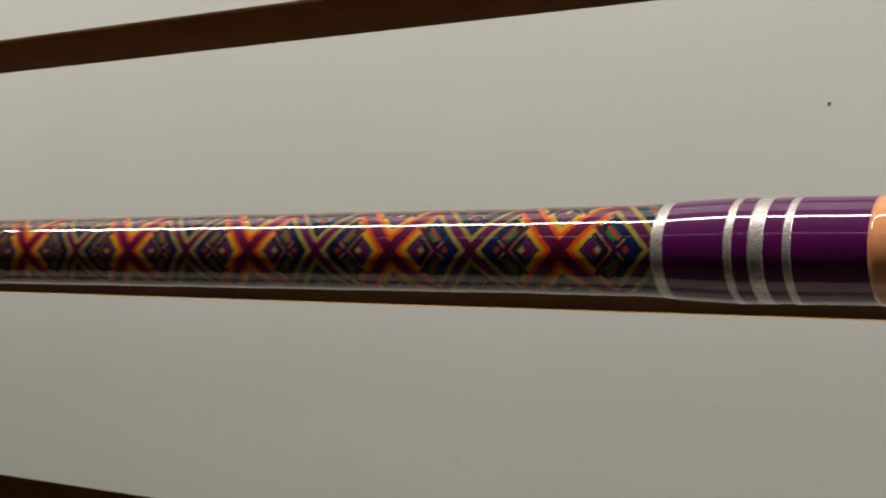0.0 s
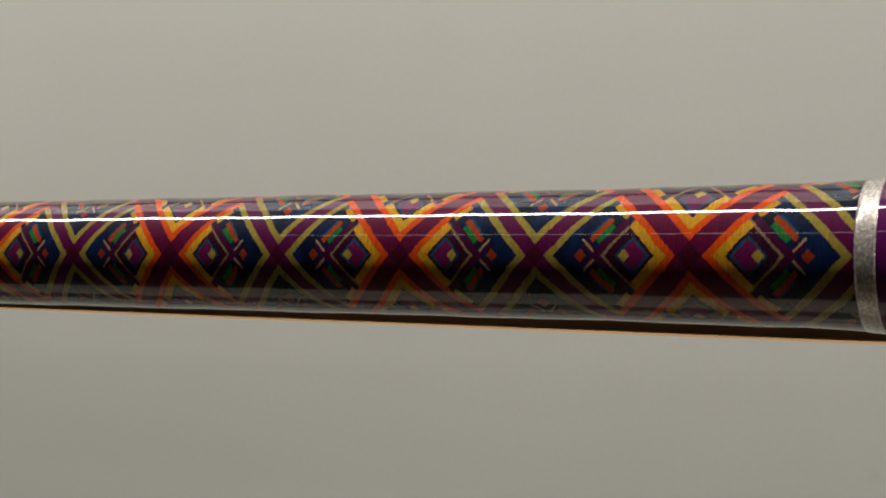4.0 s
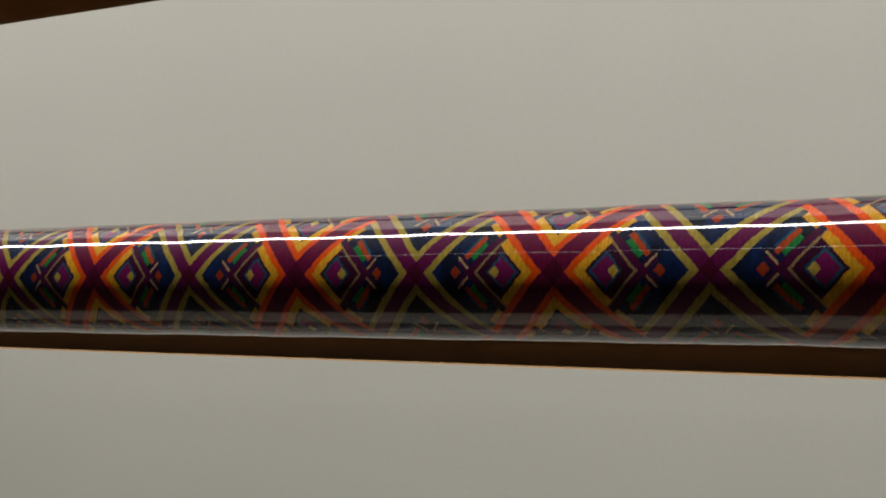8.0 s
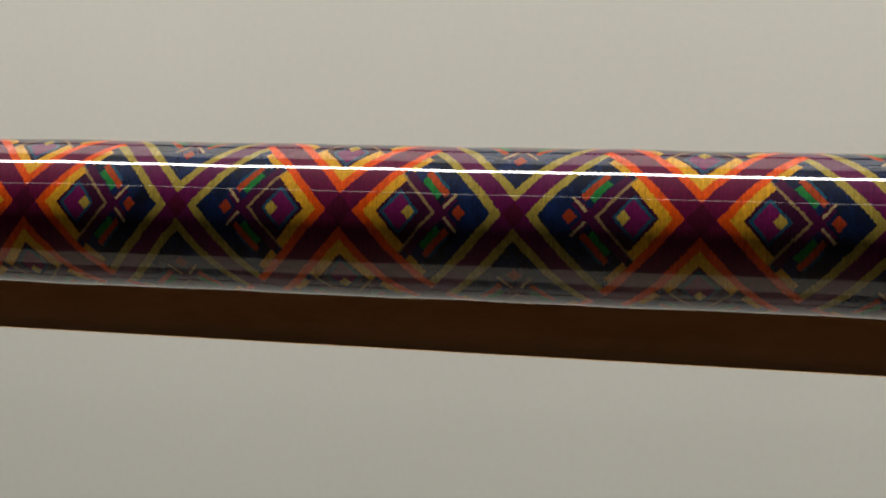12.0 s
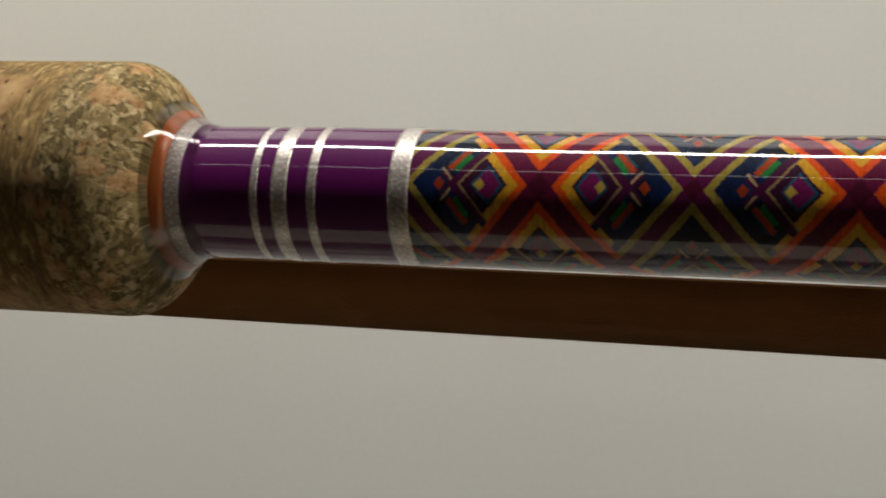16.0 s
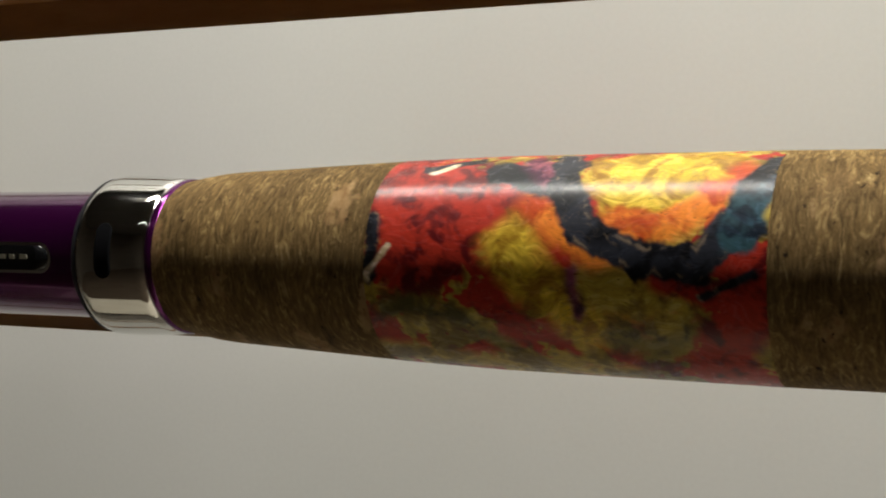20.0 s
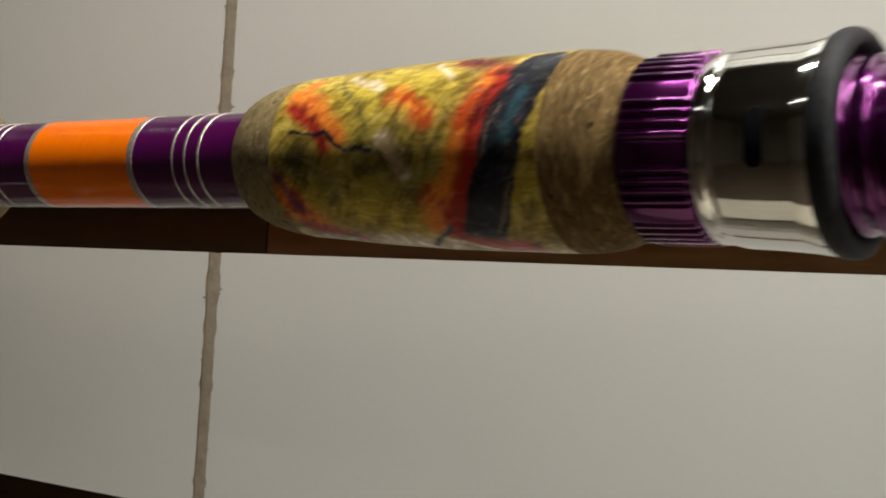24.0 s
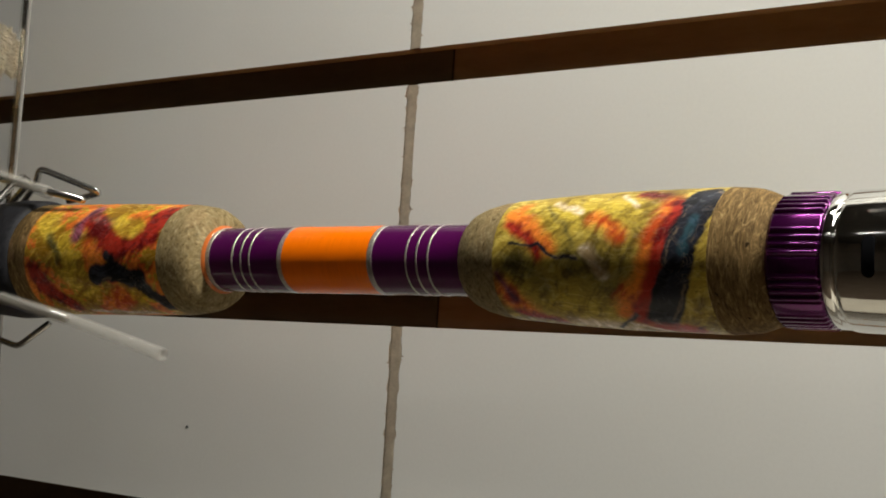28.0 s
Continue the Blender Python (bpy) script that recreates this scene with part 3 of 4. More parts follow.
# ---- fishing rod ----
# dyes: deep tone, bright tone, strength of the wood's figure
RED = ((0.105, 0.005, 0.006), (0.400, 0.028, 0.014), 0.18)
ORA = ((0.480, 0.060, 0.010), (0.820, 0.240, 0.030), 0.25)
YEL = ((0.330, 0.170, 0.012), (0.680, 0.460, 0.040), 0.65)
GOLD = ((0.190, 0.125, 0.020), (0.480, 0.345, 0.055), 0.55)
MUST = ((0.220, 0.150, 0.018), (0.560, 0.410, 0.050), 0.50)
INK = ((0.004, 0.004, 0.006), (0.022, 0.024, 0.034), 0.12)
TEAL = ((0.006, 0.012, 0.022), (0.030, 0.075, 0.095), 0.25)
OLIVE = ((0.080, 0.064, 0.014), (0.250, 0.190, 0.040), 0.50)
PALE = ((0.400, 0.280, 0.140), (0.760, 0.620, 0.420), 0.50)
PLUM = ((0.055, 0.010, 0.030), (0.280, 0.075, 0.105), 0.40)


def burl_tint(x0, radius, seed, base, strokes, lean=None):
    """Dyed burl: a swirled ground of two dyes, then strokes of dye (dye, half width and soft edge in mm, and
    points of mm along and degrees round). With a lean, in degrees, the figure runs in long slanted streaks."""
    def tint(x, a):
        cx, sx = np.cos(a), np.sin(a)
        k = 1000 * radius
        p, q, r = x * 1000 / 9 + seed, cx * k / 9 + seed * 1.7, sx * k / 9 + 2.3
        w1 = fbm(p, q, r, 3) - 0.5
        w2 = fbm(p + 9, q + 4, r + 8, 3) - 0.5
        w3 = fbm(p * 3.4 + 2, q * 3.4 + 6, r * 3.4, 3) - 0.5
        w4 = fbm(p * 3.4 + 12, q * 3.4 + 1, r * 3.4 + 7, 3) - 0.5
        swirl = fbm(p * 1.3 + 3.0 * w1, q * 1.3 + 3.0 * w2, r * 1.3 + 2.0 * w3, 4)
        flow = fbm(p * 2.6 + 4.5 * w2 + 5, q * 2.6 + 4.5 * w1, r * 2.6 + 2 * w4, 3)
        if lean is not None:
            arc = ((np.degrees(a) + 180) % 360 - 180) * k / 57.3 / 9
            cl, sl = math.cos(math.radians(lean)), math.sin(math.radians(lean))
            u, v = x * 1000 / 9 * cl + arc * sl + seed, arc * cl - x * 1000 / 9 * sl + 3 * seed
            flow = 0.55 * fbm(u * 0.9 + 2.2 * w2 + 5, v * 4.0 + 5.0 * w1, u * 0 + seed, 4) + 0.45 * fbm(u * 2.2 + 3 * w1, v * 11 + 7 * w2, u * 0 + 4.4, 3)
        tone = smoothstep((0.45 * swirl + 0.55 * flow - 0.40) / 0.19)[:, None]

        def dye(d):
            return np.concatenate([np.array(d[0]) * (1 - tone) + np.array(d[1]) * tone, np.full((len(x), 1), d[2])], 1)
        s = (x - x0) * 1000 + 4.5 * w1 + 1.3 * w3
        deg = np.degrees(a) + (4.5 * w2 + 1.3 * w4) / k * 57.3
        m = smoothstep((swirl - 0.48) / 0.045)[:, None]
        rgba = dye(base[0]) * (1 - m) + dye(base[1]) * m
        for d, half, soft, pts in strokes:
            best = np.full(len(x), 1e9)
            if len(pts) == 1:
                pts = pts * 2
            for (sa, da), (sb, db) in zip(pts, pts[1:]):
                va = ((deg - da + 180) % 360 - 180) * k / 57.3
                ex, ey = sb - sa, (db - da) * k / 57.3
                t = np.clip(((s - sa) * ex + va * ey) / (ex * ex + ey * ey + 1e-9), 0, 1)
                best = np.minimum(best, np.hypot(s - sa - t * ex, va - t * ey))
            best = best + half * 0.9 * (flow - 0.5) + 0.5 * w3
            soft = soft if d in (INK, TEAL, PALE) else soft * 1.4
            m = smoothstep((half + soft - best) / (2 * soft))[:, None]
            rgba = rgba * (1 - m) + dye(d) * m
            if d is INK:                              # a pale fringe along parts of the black
                fr = (np.exp(-((best - half * 0.72) / 0.28) ** 2) * smoothstep((flow - 0.54) / 0.06) * 0.45)[:, None]
                rgba[:, :3] = rgba[:, :3] * (1 - fr) + np.array((0.38, 0.27, 0.17)) * fr
        return np.clip(rgba, 0.002, 1)
    return tint


def band(name, x0, x1, radius, material, parent, label="", proud=0.00008):
    """A ring of thread laid on a winding whose radius at x is radius(x)."""
    rows = [(x0, radius(x0) - 0.0003)] + [(x, radius(x) + proud) for x in np.linspace(x0, x1, 7)] + [(x1, radius(x1) - 0.0003)]
    return lathe(name, rows, material, parent, label)


def turned(rows, step, uneven=0.00004):
    """The rows of a winding and its radius at any place."""
    prof = [(x, r + swell(x, uneven)) for x, r in curve(rows, step)]
    return prof, lambda x: interp(prof, x)


def swell(x, amount=0.00004, k=1.0):
    """Slow unevenness of a hand-brushed clear coat."""
    return amount * math.sin(x * 190 * k + 1.0) + amount * 0.7 * math.sin(x * 430 * k + 2.0)


def fishing_rod():
    rod = holder("fishing_rod", pose(0, 0, H), "custom fishing rod with patterned thread wrap, cork and dyed burl grips", "fishing rod")
    P = AT
    # winding beyond the pattern
    prof, ra = turned([(P["a1"] - 0.0002, 0.00985), (P["a2"] + 0.004, 0.01035), (P["ar1"], 0.01062), (P["ar3"], 0.01062), (P["aend"] - 0.004, 0.01050), (P["aend"] + 0.001, 0.0103)], 0.0012)
    tip = lathe("tip_winding", prof, PURPLE, rod, "glossy purple thread winding with silver rings")
    band("silver_ring", P["a1"] - 0.0001, P["a2"], ra, SILVER, tip)
    for k, w in (("ar1", 0.0008), ("ar2", 0.0015), ("ar3", 0.0008)):
        band("silver_ring", P[k] - w, P[k] + w, ra, SILVER, tip)
    lathe("orange_ring", [(P["aend"] + d, r) for d, r in ((-0.0004, 0.0098), (-0.0002, 0.01052), (0.0010, 0.01072), (0.0035, 0.01085), (0.0052, 0.0110), (0.0054, 0.0098))], SALMON, tip, "glossy pale orange thread ring")
    lathe("tip_cork", [(P["aend"] + 0.0050 + d, r) for d, r in ((0, 0.0098), (0, 0.0108), (0.0006, 0.0113), (0.004, 0.0122), (0.010, 0.0126), (0.050, 0.0126), (0.051, 0.009))], CORK, rod, "pale tan cork ring")
    # patterned wrap
    xs = steps(P["b1"], P["a1"], 0.0006)
    rr = [interp([(P["b1"], 0.0094), (-0.170, 0.00935), (0.02, 0.00938), (P["a1"] - 0.008, 0.0096), (P["a1"], 0.00985)], x) + swell(x) for x in xs]
    lathe("patterned_wrap", list(zip(xs, rr)), WRAP, rod, "glossy thread wrap of crossed purple, orange and gold bands over dark blue", 160, around=WRAP_RADIUS)
    # winding before the grip
    prof, rb = turned([(P["b1"], 0.0094), (P["br3"], 0.0095), (P["br1"], 0.0095), (P["bp"], 0.0093), (P["bp"] - 0.0015, 0.0094)], 0.0012)
    but = lathe("butt_winding", prof, PURPLE, rod, "glossy purple thread winding with silver rings")
    band("silver_ring", P["b2"], P["b1"] + 0.0001, rb, SILVER, but)
    for k, w in (("br1", 0.0005), ("br2", 0.0011), ("br3", 0.0006)):
        band("silver_ring", P[k] - w, P[k] + w, rb, SILVER, but)
    band("silver_ring", P["bs"], P["bp"], lambda x: 0.0101 - 0.3 * (x - P["bs"]), SILVER, but)
    lathe("orange_ring", [(P["bs"], 0.0096), (P["bs"], 0.0102), (P["bo"], 0.0110), (P["bo"] - 0.0008, 0.0112), (P["bo"] - 0.0010, 0.0100)], RUST, but, "glossy orange thread ring")
    lathe("clear_fillet", curve([(P["bo"] - 0.0012, 0.0140), (P["bo"] + 0.0001, 0.0125), (P["bs"] + 0.0002, 0.0110), (P["bp"] - 0.0005, 0.0101), (P["bp"] + 0.0006, 0.00970), (P["bp"] + 0.0020, 0.0094)], 0.0003), EPOXY, but, "clear coat fillet")
    # rear grip
    grip = lathe("grip", [(x, r) for x, r in curve([(P["bo"] - 0.0129, 0.0187), (P["gc1"], 0.01888)], 0.004)], CORK, rod, "striated tan cork and dyed burl grip")
    lathe("end_cork", [(x, r) for x, r in curve([(P["bo"] - 0.0001, 0.0108), (P["bo"] - 0.0004, 0.0130), (P["bo"] - 0.0020, 0.0154), (P["bo"] - 0.0040, 0.0174), (P["bo"] - 0.0058, 0.01835), (P["bo"] - 0.0076, 0.01868), (P["bo"] - 0.0130, 0.01872)], 0.0004)], LUMPY, grip, "coarse dark and orange burl cork end")
    n0, n1 = P["gc0"], P["gc1"]
    xs = steps(n0, n1, 0.00024)
    lathe("burl_insert", [(x, interp([(n0, 0.0180), (n0 + 0.02, 0.0186), (n1, 0.01888)], x) + 0.00003) for x in xs], BURL, grip, "glossy burl wood dyed red, yellow and black", 480,
          burl_tint(n0, 0.0187, 11.0, (GOLD, RED), REAR_GROUND + REAR_LOW + REAR_EYE + REAR_EDGE + REAR_BACK))
    lathe("rear_cork", [(x, r) for x, r in curve([(P["gk"], 0.0147), (-0.3902, 0.0161), (-0.3774, 0.0168), (n0, 0.0180)], 0.004)], CORK, grip)
    reel_seat(rod)
    # fore grip
    fore = lathe("grip", [(x, r) for x, r in curve([(P["kn0"], 0.0128), (P["kn0"] - 0.002, 0.0140), (P["kn0"] - 0.006, 0.0155), (P["fc1"], 0.01605)], 0.001)], CORK, rod, "striated tan cork and dyed burl fore grip")
    n0, n1 = P["fc0"], P["fc1"]
    prof = [(n0, 0.0142), (n0 + 0.016, 0.0152), (n0 + 0.03, 0.0158), (n1, 0.01605)]
    xs = steps(n0, n1, 0.00024)
    lathe("burl_insert", [(x, interp(prof, x) + 0.00003) for x in xs], BURL, fore, "glossy burl wood dyed yellow, red and black", 400, burl_tint(n0, 0.0157, 23.0, (GOLD, GOLD), FORE_FRONT + FORE_STREAK + FORE_BAND + FORE_SWIRL + FORE_BACK, 52))
    lathe("end_cork", [(n0, 0.0142), (n0 - 0.004, 0.0137), (n0 - 0.008, 0.0128), (n0 - 0.011, 0.0116), (n0 - 0.0125, 0.0104), (n0 - 0.0130, 0.0088)], LIGHT, fore)
    # purple and orange winding
    x0, x1 = P["oe"], n0 - 0.0128
    mid = lathe("middle_winding", [(x, 0.00895 + swell(x, 0.00004)) for x in steps(x0, x1, 0.0012)], PURPLE, rod, "glossy purple thread winding with thin silver rings")
    lathe("orange_winding", [(x, 0.00902 + swell(x, 0.00004)) for x in steps(P["o0"], P["o1"], 0.001)], ORANGE, mid, "bright orange thread winding")
    for x, w in ((P["o0"] - 0.0007, 0.0008), (P["o1"] + 0.0007, 0.0008), (P["or1"], 0.00021), (P["or2"], 0.00021), (P["or3"], 0.00021), (P["o0"] - 0.0118, 0.00021), (P["o0"] - 0.0150, 0.00021), (P["o0"] - 0.0183, 0.00021), (P["oe"] + 0.0008, 0.0007)):
        band("silver_ring", x - w, x + w, lambda q: 0.00900, SILVER, mid)
    lathe("orange_ring", [(P["oe"] + 0.0003, 0.0088), (P["oe"], 0.0092), (P["oe"] - 0.0008, 0.0097), (P["oe"] - 0.0016, 0.0097)], EMBER, mid, "glossy orange thread ring")
    # butt grip and cap
    butt = lathe("grip", [(P["oe"] - 0.0009, 0.0096), (P["oe"] - 0.0016, 0.0120), (P["oe"] - 0.0030, 0.0138), (P["oe"] - 0.0055, 0.0150), (P["uc1"] - 0.003, 0.0156), (P["uc1"] - 0.006, 0.0159)], LIGHT, rod, "cork and dyed burl butt grip")
    n0, n1 = P["uc0"], P["uc1"] - 0.006
    xs = steps(n0, n1, 0.00028)
    lathe("burl_insert", [(x, interp([(n0, 0.0171), (n0 + 0.03, 0.0167), (n1, 0.0159)], x) + 0.00003) for x in xs], BURL, butt, "glossy burl wood dyed yellow, orange, red and black", 400, burl_tint(n0, 0.0166, 41.0, (YEL, ORA), BUTT_FRONT + BUTT_LOW + BUTT_BACK, 40))
    lathe("end_cork", [(n0, 0.0171), (n0 - 0.008, 0.0172), (n0 - 0.009, 0.0168)], CORK, butt)
    e = n0 - 0.0082
    lathe("butt_cap", [(e, 0.0160), (e, 0.0178), (e - 0.003, 0.0186), (e - 0.012, 0.0190), (e - 0.022, 0.0183), (e - 0.031, 0.0160), (e - 0.037, 0.0125), (e - 0.041, 0.0070), (e - 0.042, 0.0)], BLACK, rod, "round black rubber butt cap")
    return rod


def interp(rows, x):
    return float(np.interp(x, [r[0] for r in sorted(rows)], [r[1] for r in sorted(rows)]))


def curve(rows, step):
    """Rows of (x, r) made denser, with rounded passages between them."""
    rows = sorted(rows)
    out = []
    for k in range(len(rows) - 1):
        (xa, ya), (xb, yb) = rows[k], rows[k + 1]
        n = max(2, int(abs(xb - xa) / step))
        sa = (yb - rows[k - 1][1]) / (xb - rows[k - 1][0]) if k else (yb - ya) / (xb - xa)
        sb = (rows[k + 2][1] - ya) / (rows[k + 2][0] - xa) if k + 2 < len(rows) else (yb - ya) / (xb - xa)
        for i in range(n):
            t, h = i / n, xb - xa
            out.append((xa + t * h, (2 * t ** 3 - 3 * t * t + 1) * ya + (t ** 3 - 2 * t * t + t) * h * sa + (3 * t * t - 2 * t ** 3) * yb + (t ** 3 - t * t) * h * sb))
    out.append(rows[-1])
    return out


def inlay(name, x, half, tall, radius, turn, material, parent, label):
    """A thin rounded plug let into a round part: half its length along, half its height round."""
    bm = bmesh.new()
    short = min(half, tall)
    rows = []
    for i in range(25):
        v = -math.cos(math.pi * i / 24) * tall
        over = max(0.0, abs(v) - (tall - short)) / short
        wide = half - short + short * math.sqrt(max(1e-4, 1 - over * over))
        a = math.radians(turn) + v / radius
        rows.append([bm.verts.new((x + wide * k / 4, -radius * math.cos(a), radius * math.sin(a))) for k in range(-4, 5)])
    for r0, r1 in zip(rows, rows[1:]):
        for i in range(8):
            bm.faces.new((r0[i], r0[i + 1], r1[i + 1], r1[i]))
    bmesh.ops.recalc_face_normals(bm, faces=bm.faces[:])
    if sum(f.normal.y for f in bm.faces) > 0:
        bmesh.ops.reverse_faces(bm, faces=bm.faces[:])
    bmesh.ops.solidify(bm, geom=bm.faces[:], thickness=0.0005)
    return part(name, bm, material, parent, label, True)


def reel_seat(rod):
    P = AT
    seat = lathe("reel_seat", [(P["ch0"] + 0.012, 0.0127), (-0.4565, 0.0128), (-0.4570, 0.0127)], ANO, rod, "purple anodised reel seat with chrome hoods")
    # screw thread
    pitch = 0.0034
    lathe("screw_thread", [(x, 0.01225) for x in steps(-0.512, -0.4568, 0.00022)], ANO, seat, "purple anodised screw thread", 72,
          spline=lambda x, a: 0.00062 * np.clip(1.25 * np.sin((x / pitch + a / (2 * math.pi)) * 2 * math.pi), -0.75, 0.9))
    # window with lettering too worn to read
    a0 = math.radians(-8)
    bm = bmesh.new()
    n = 40
    ring_in, ring_out = [], []
    for i in range(n):
        t = 2 * math.pi * i / n
        sx, sa = math.cos(t), math.sin(t)
        ex = 0.0115 * (1 if sx > 0 else -1) * (abs(sx) > 1e-6)
        for lst, g, r in ((ring_in, 0.0, 0.01285), (ring_out, 0.0006, 0.01288)):
            x = -0.4385 + ex + (0.0025 + g) * sx
            a = a0 + (0.0025 + g) / 0.0128 * sa
            lst.append(bm.verts.new((x, -r * math.cos(a), r * math.sin(a))))
    for i in range(n):
        bm.faces.new((ring_out[i], ring_out[(i + 1) % n], ring_in[(i + 1) % n], ring_in[i]))
    part("window_rim", bm, CHROME, seat, "bright rim of the reel seat window", True)
    inlay("window_inlay", -0.4385, 0.0139, 0.0024, 0.01285, -8, GLOSSY, seat, "glossy black inlay of the reel seat window")
    for k, wide in enumerate((0.0016, 0.0010, 0.0018, 0.0014, 0.0017, 0.0012, 0.0018)):
        bm = bmesh.new()
        x = -0.4478 + k * 0.0027
        a = a0 - 0.02
        box(bm, (x, -0.01300, 0.0), (x + wide, -0.01284, 0.0009))
        bmesh.ops.rotate(bm, verts=bm.verts, cent=(0, 0, 0), matrix=Matrix.Rotation(-a, 3, "X"))
        part("lettering_bar", bm, LABEL, seat)
    # fixed hood by the rear grip
    c, g = P["ch0"], P["gk"]
    hood = lathe("fixed_hood", curve([(c + 0.0008, 0.0150), (c + 0.0016, 0.0157), (c + 0.004, 0.0159), (g - 0.003, 0.0154), (g - 0.0012, 0.0150), (g - 0.0008, 0.0140)], 0.0008), CHROME, seat, "polished chrome hood")
    lathe("hood_lip", [(c + 0.0012, 0.0128), (c + 0.0002, 0.0131), (c - 0.0002, 0.0150), (c + 0.0004, 0.0155), (c + 0.0012, 0.0156)], BLACK, hood, "black lip of the hood")
    lathe("seat_collar", [(g + 0.0006, 0.0130), (g + 0.0006, 0.0149), (g - 0.0002, 0.0152), (g - 0.0012, 0.0148), (g - 0.0012, 0.0130)], ANO, seat, "thin purple collar")
    # no slot is cut: a black plug on the hood paints its dark inside
    inlay("slot_shade_plug", c + 0.0078, 0.0018, 0.0054, 0.01588, -1, SLOT_SHADE, hood, "rounded matt black plug standing for the shade in the hood's slot")
    # moving hood, knurled nut and black liner
    k0, k1 = P["kn0"], P["kn1"]
    nut = lathe("knurled_nut", [(k0 - 0.0002, 0.0122), (k0 - 0.0002, 0.0139), (k0 + 0.0006, 0.0142), (k1 - 0.0006, 0.0142), (k1, 0.0138), (k1 + 0.0004, 0.0125)], ANO, seat, "purple anodised knurled nut", 432,
                spline=lambda x, a: np.where((x > k0) & (x < k1), 0.00038 * np.clip(2.2 * np.sin(a * 54), -1, 1) * (np.sin(a * 9) > -0.55), 0))
    mov = lathe("moving_hood", [(k1 + 0.0002, 0.0134), (k1 + 0.0004, 0.0140), (k1 + 0.0008, 0.01425), (k1 + 0.0022, 0.01425), (k1 + 0.0025, 0.0141), (k1 + 0.0027, 0.01370), (k1 + 0.0030, 0.01370), (k1 + 0.0032, 0.0142), (k1 + 0.0036, 0.01455),
                                (k1 + 0.0044, 0.01470), (k1 + 0.010, 0.01490), (k1 + 0.0150, 0.01525), (k1 + 0.0176, 0.01560), (k1 + 0.0182, 0.0153)], CHROME, seat, "polished chrome hood")
    lathe("hood_liner", curve([(k1 + 0.0172, 0.0150), (k1 + 0.0178, 0.0158), (k1 + 0.0192, 0.0163), (k1 + 0.0207, 0.0161), (k1 + 0.0214, 0.0153), (k1 + 0.0216, 0.0143)], 0.0003) + [(k1 + 0.0190, 0.0134), (k1 + 0.0160, 0.0131)], BLACK, mov, "black plastic liner of the hood",
          spline=lambda x, a: 0.0004 * np.sin(a - 0.6) * (x > k1 + 0.0176))
    # the shaded slot of this hood is likewise a black plug, not a recess
    inlay("slot_shade_plug", k1 + 0.0105, 0.0014, 0.0042, 0.01502, -2, SLOT_SHADE, mov, "rounded matt black plug standing for the shade in the hood's slot")


# strokes of dye: dye, half width, soft edge, points of mm along and degrees round
REAR_GROUND = (
    (RED, 8.5, 1.6, ((3, 60), (8, 15), (24, 28))), (RED, 5, 1.2, ((6, -8), (16, -2))), (YEL, 4.2, 1.6, ((27, 6), (32, -16), (39, -36))), (GOLD, 4.5, 1.5, ((42, -16), (53, -18))),
    (OLIVE, 1.6, 1.0, ((3, -28), (17, -32), (25, -56))), (OLIVE, 2.6, 1.4, ((44, -40), (51, -50), (57, -36))), (GOLD, 3.0, 1.5, ((2, -62), (14, -68), (44, -72))),
)
REAR_LOW = (
    (ORA, 2.2, 1.2, ((29, 28), (35, 14), (41, 0))), (RED, 2.8, 0.9, ((51, -8), (62, -16), (67, -4))), (RED, 4.5, 1.2, ((67, -28), (61, -46), (63, -68))), (RED, 1.3, 0.6, ((32, -41), (36, -52))),
    (PLUM, 1.0, 0.5, ((38, -10), (38, -30))), (INK, 1.3, 0.6, ((0.3, 20), (1, -14))), (PALE, 0.6, 0.25, ((0.5, -15), (4, 3))))
REAR_EYE = (
    (YEL, 5.5, 0.8, ((42, 50), (49, 56), (58, 56))), (YEL, 4.0, 0.8, ((45, 32), (54, 32))), (ORA, 3.2, 1.0, ((45, 17), (52, 16), (58, 26), (63, 46))), (YEL, 1.0, 0.5, ((44, 32), (50, 24), (55, 34))),
    (INK, 3.0, 0.5, ((22, 52), (31, 41))), (PLUM, 2.2, 0.8, ((27, 60), (31, 46))), (INK, 3.0, 0.5, ((33, 66), (34, 38), (40, 12), (48, -1), (58, -1), (62, 14))), (TEAL, 3.2, 0.7, ((64, 10), (66, 36))),
)
REAR_EDGE = (
    (INK, 1.6, 0.5, ((65, 40), (68, 60))), (INK, 0.6, 0.3, ((58, -16), (62, -12), (67, -4))), (INK, 1.4, 0.4, ((8, 58), (16, 66))), (PALE, 0.8, 0.25, ((9, 54), (12, 61))))
REAR_BACK = (
    (RED, 7, 1.5, ((8, 110), (14, 150))), (INK, 4, 0.7, ((22, 100), (36, 125), (48, 118))), (YEL, 6, 1.5, ((30, 165), (50, 170))), (INK, 3, 0.6, ((40, 210), (60, 190), (66, 150))), (RED, 6, 1.5, ((15, 220), (40, 250))))
FORE_FRONT = (
    (MUST, 4.5, 3.0, ((8, 34), (20, 44), (33, 38))), (MUST, 2.5, 2.0, ((10, 8), (20, 2))), (OLIVE, 4.5, 3.0, ((22, -8), (34, -22))), (OLIVE, 3.0, 2.0, ((6, -10), (14, -24))), (MUST, 3.0, 2.0, ((18, -46), (31, -52))),
    (PALE, 0.7, 0.9, ((14, 56), (22, 40))), (PALE, 0.6, 0.8, ((30, 60), (36, 42))), (RED, 1.6, 1.2, ((36, 62), (42, 58))), (OLIVE, 0.6, 0.6, ((12, 52), (18, 30), (22, 6))),
)
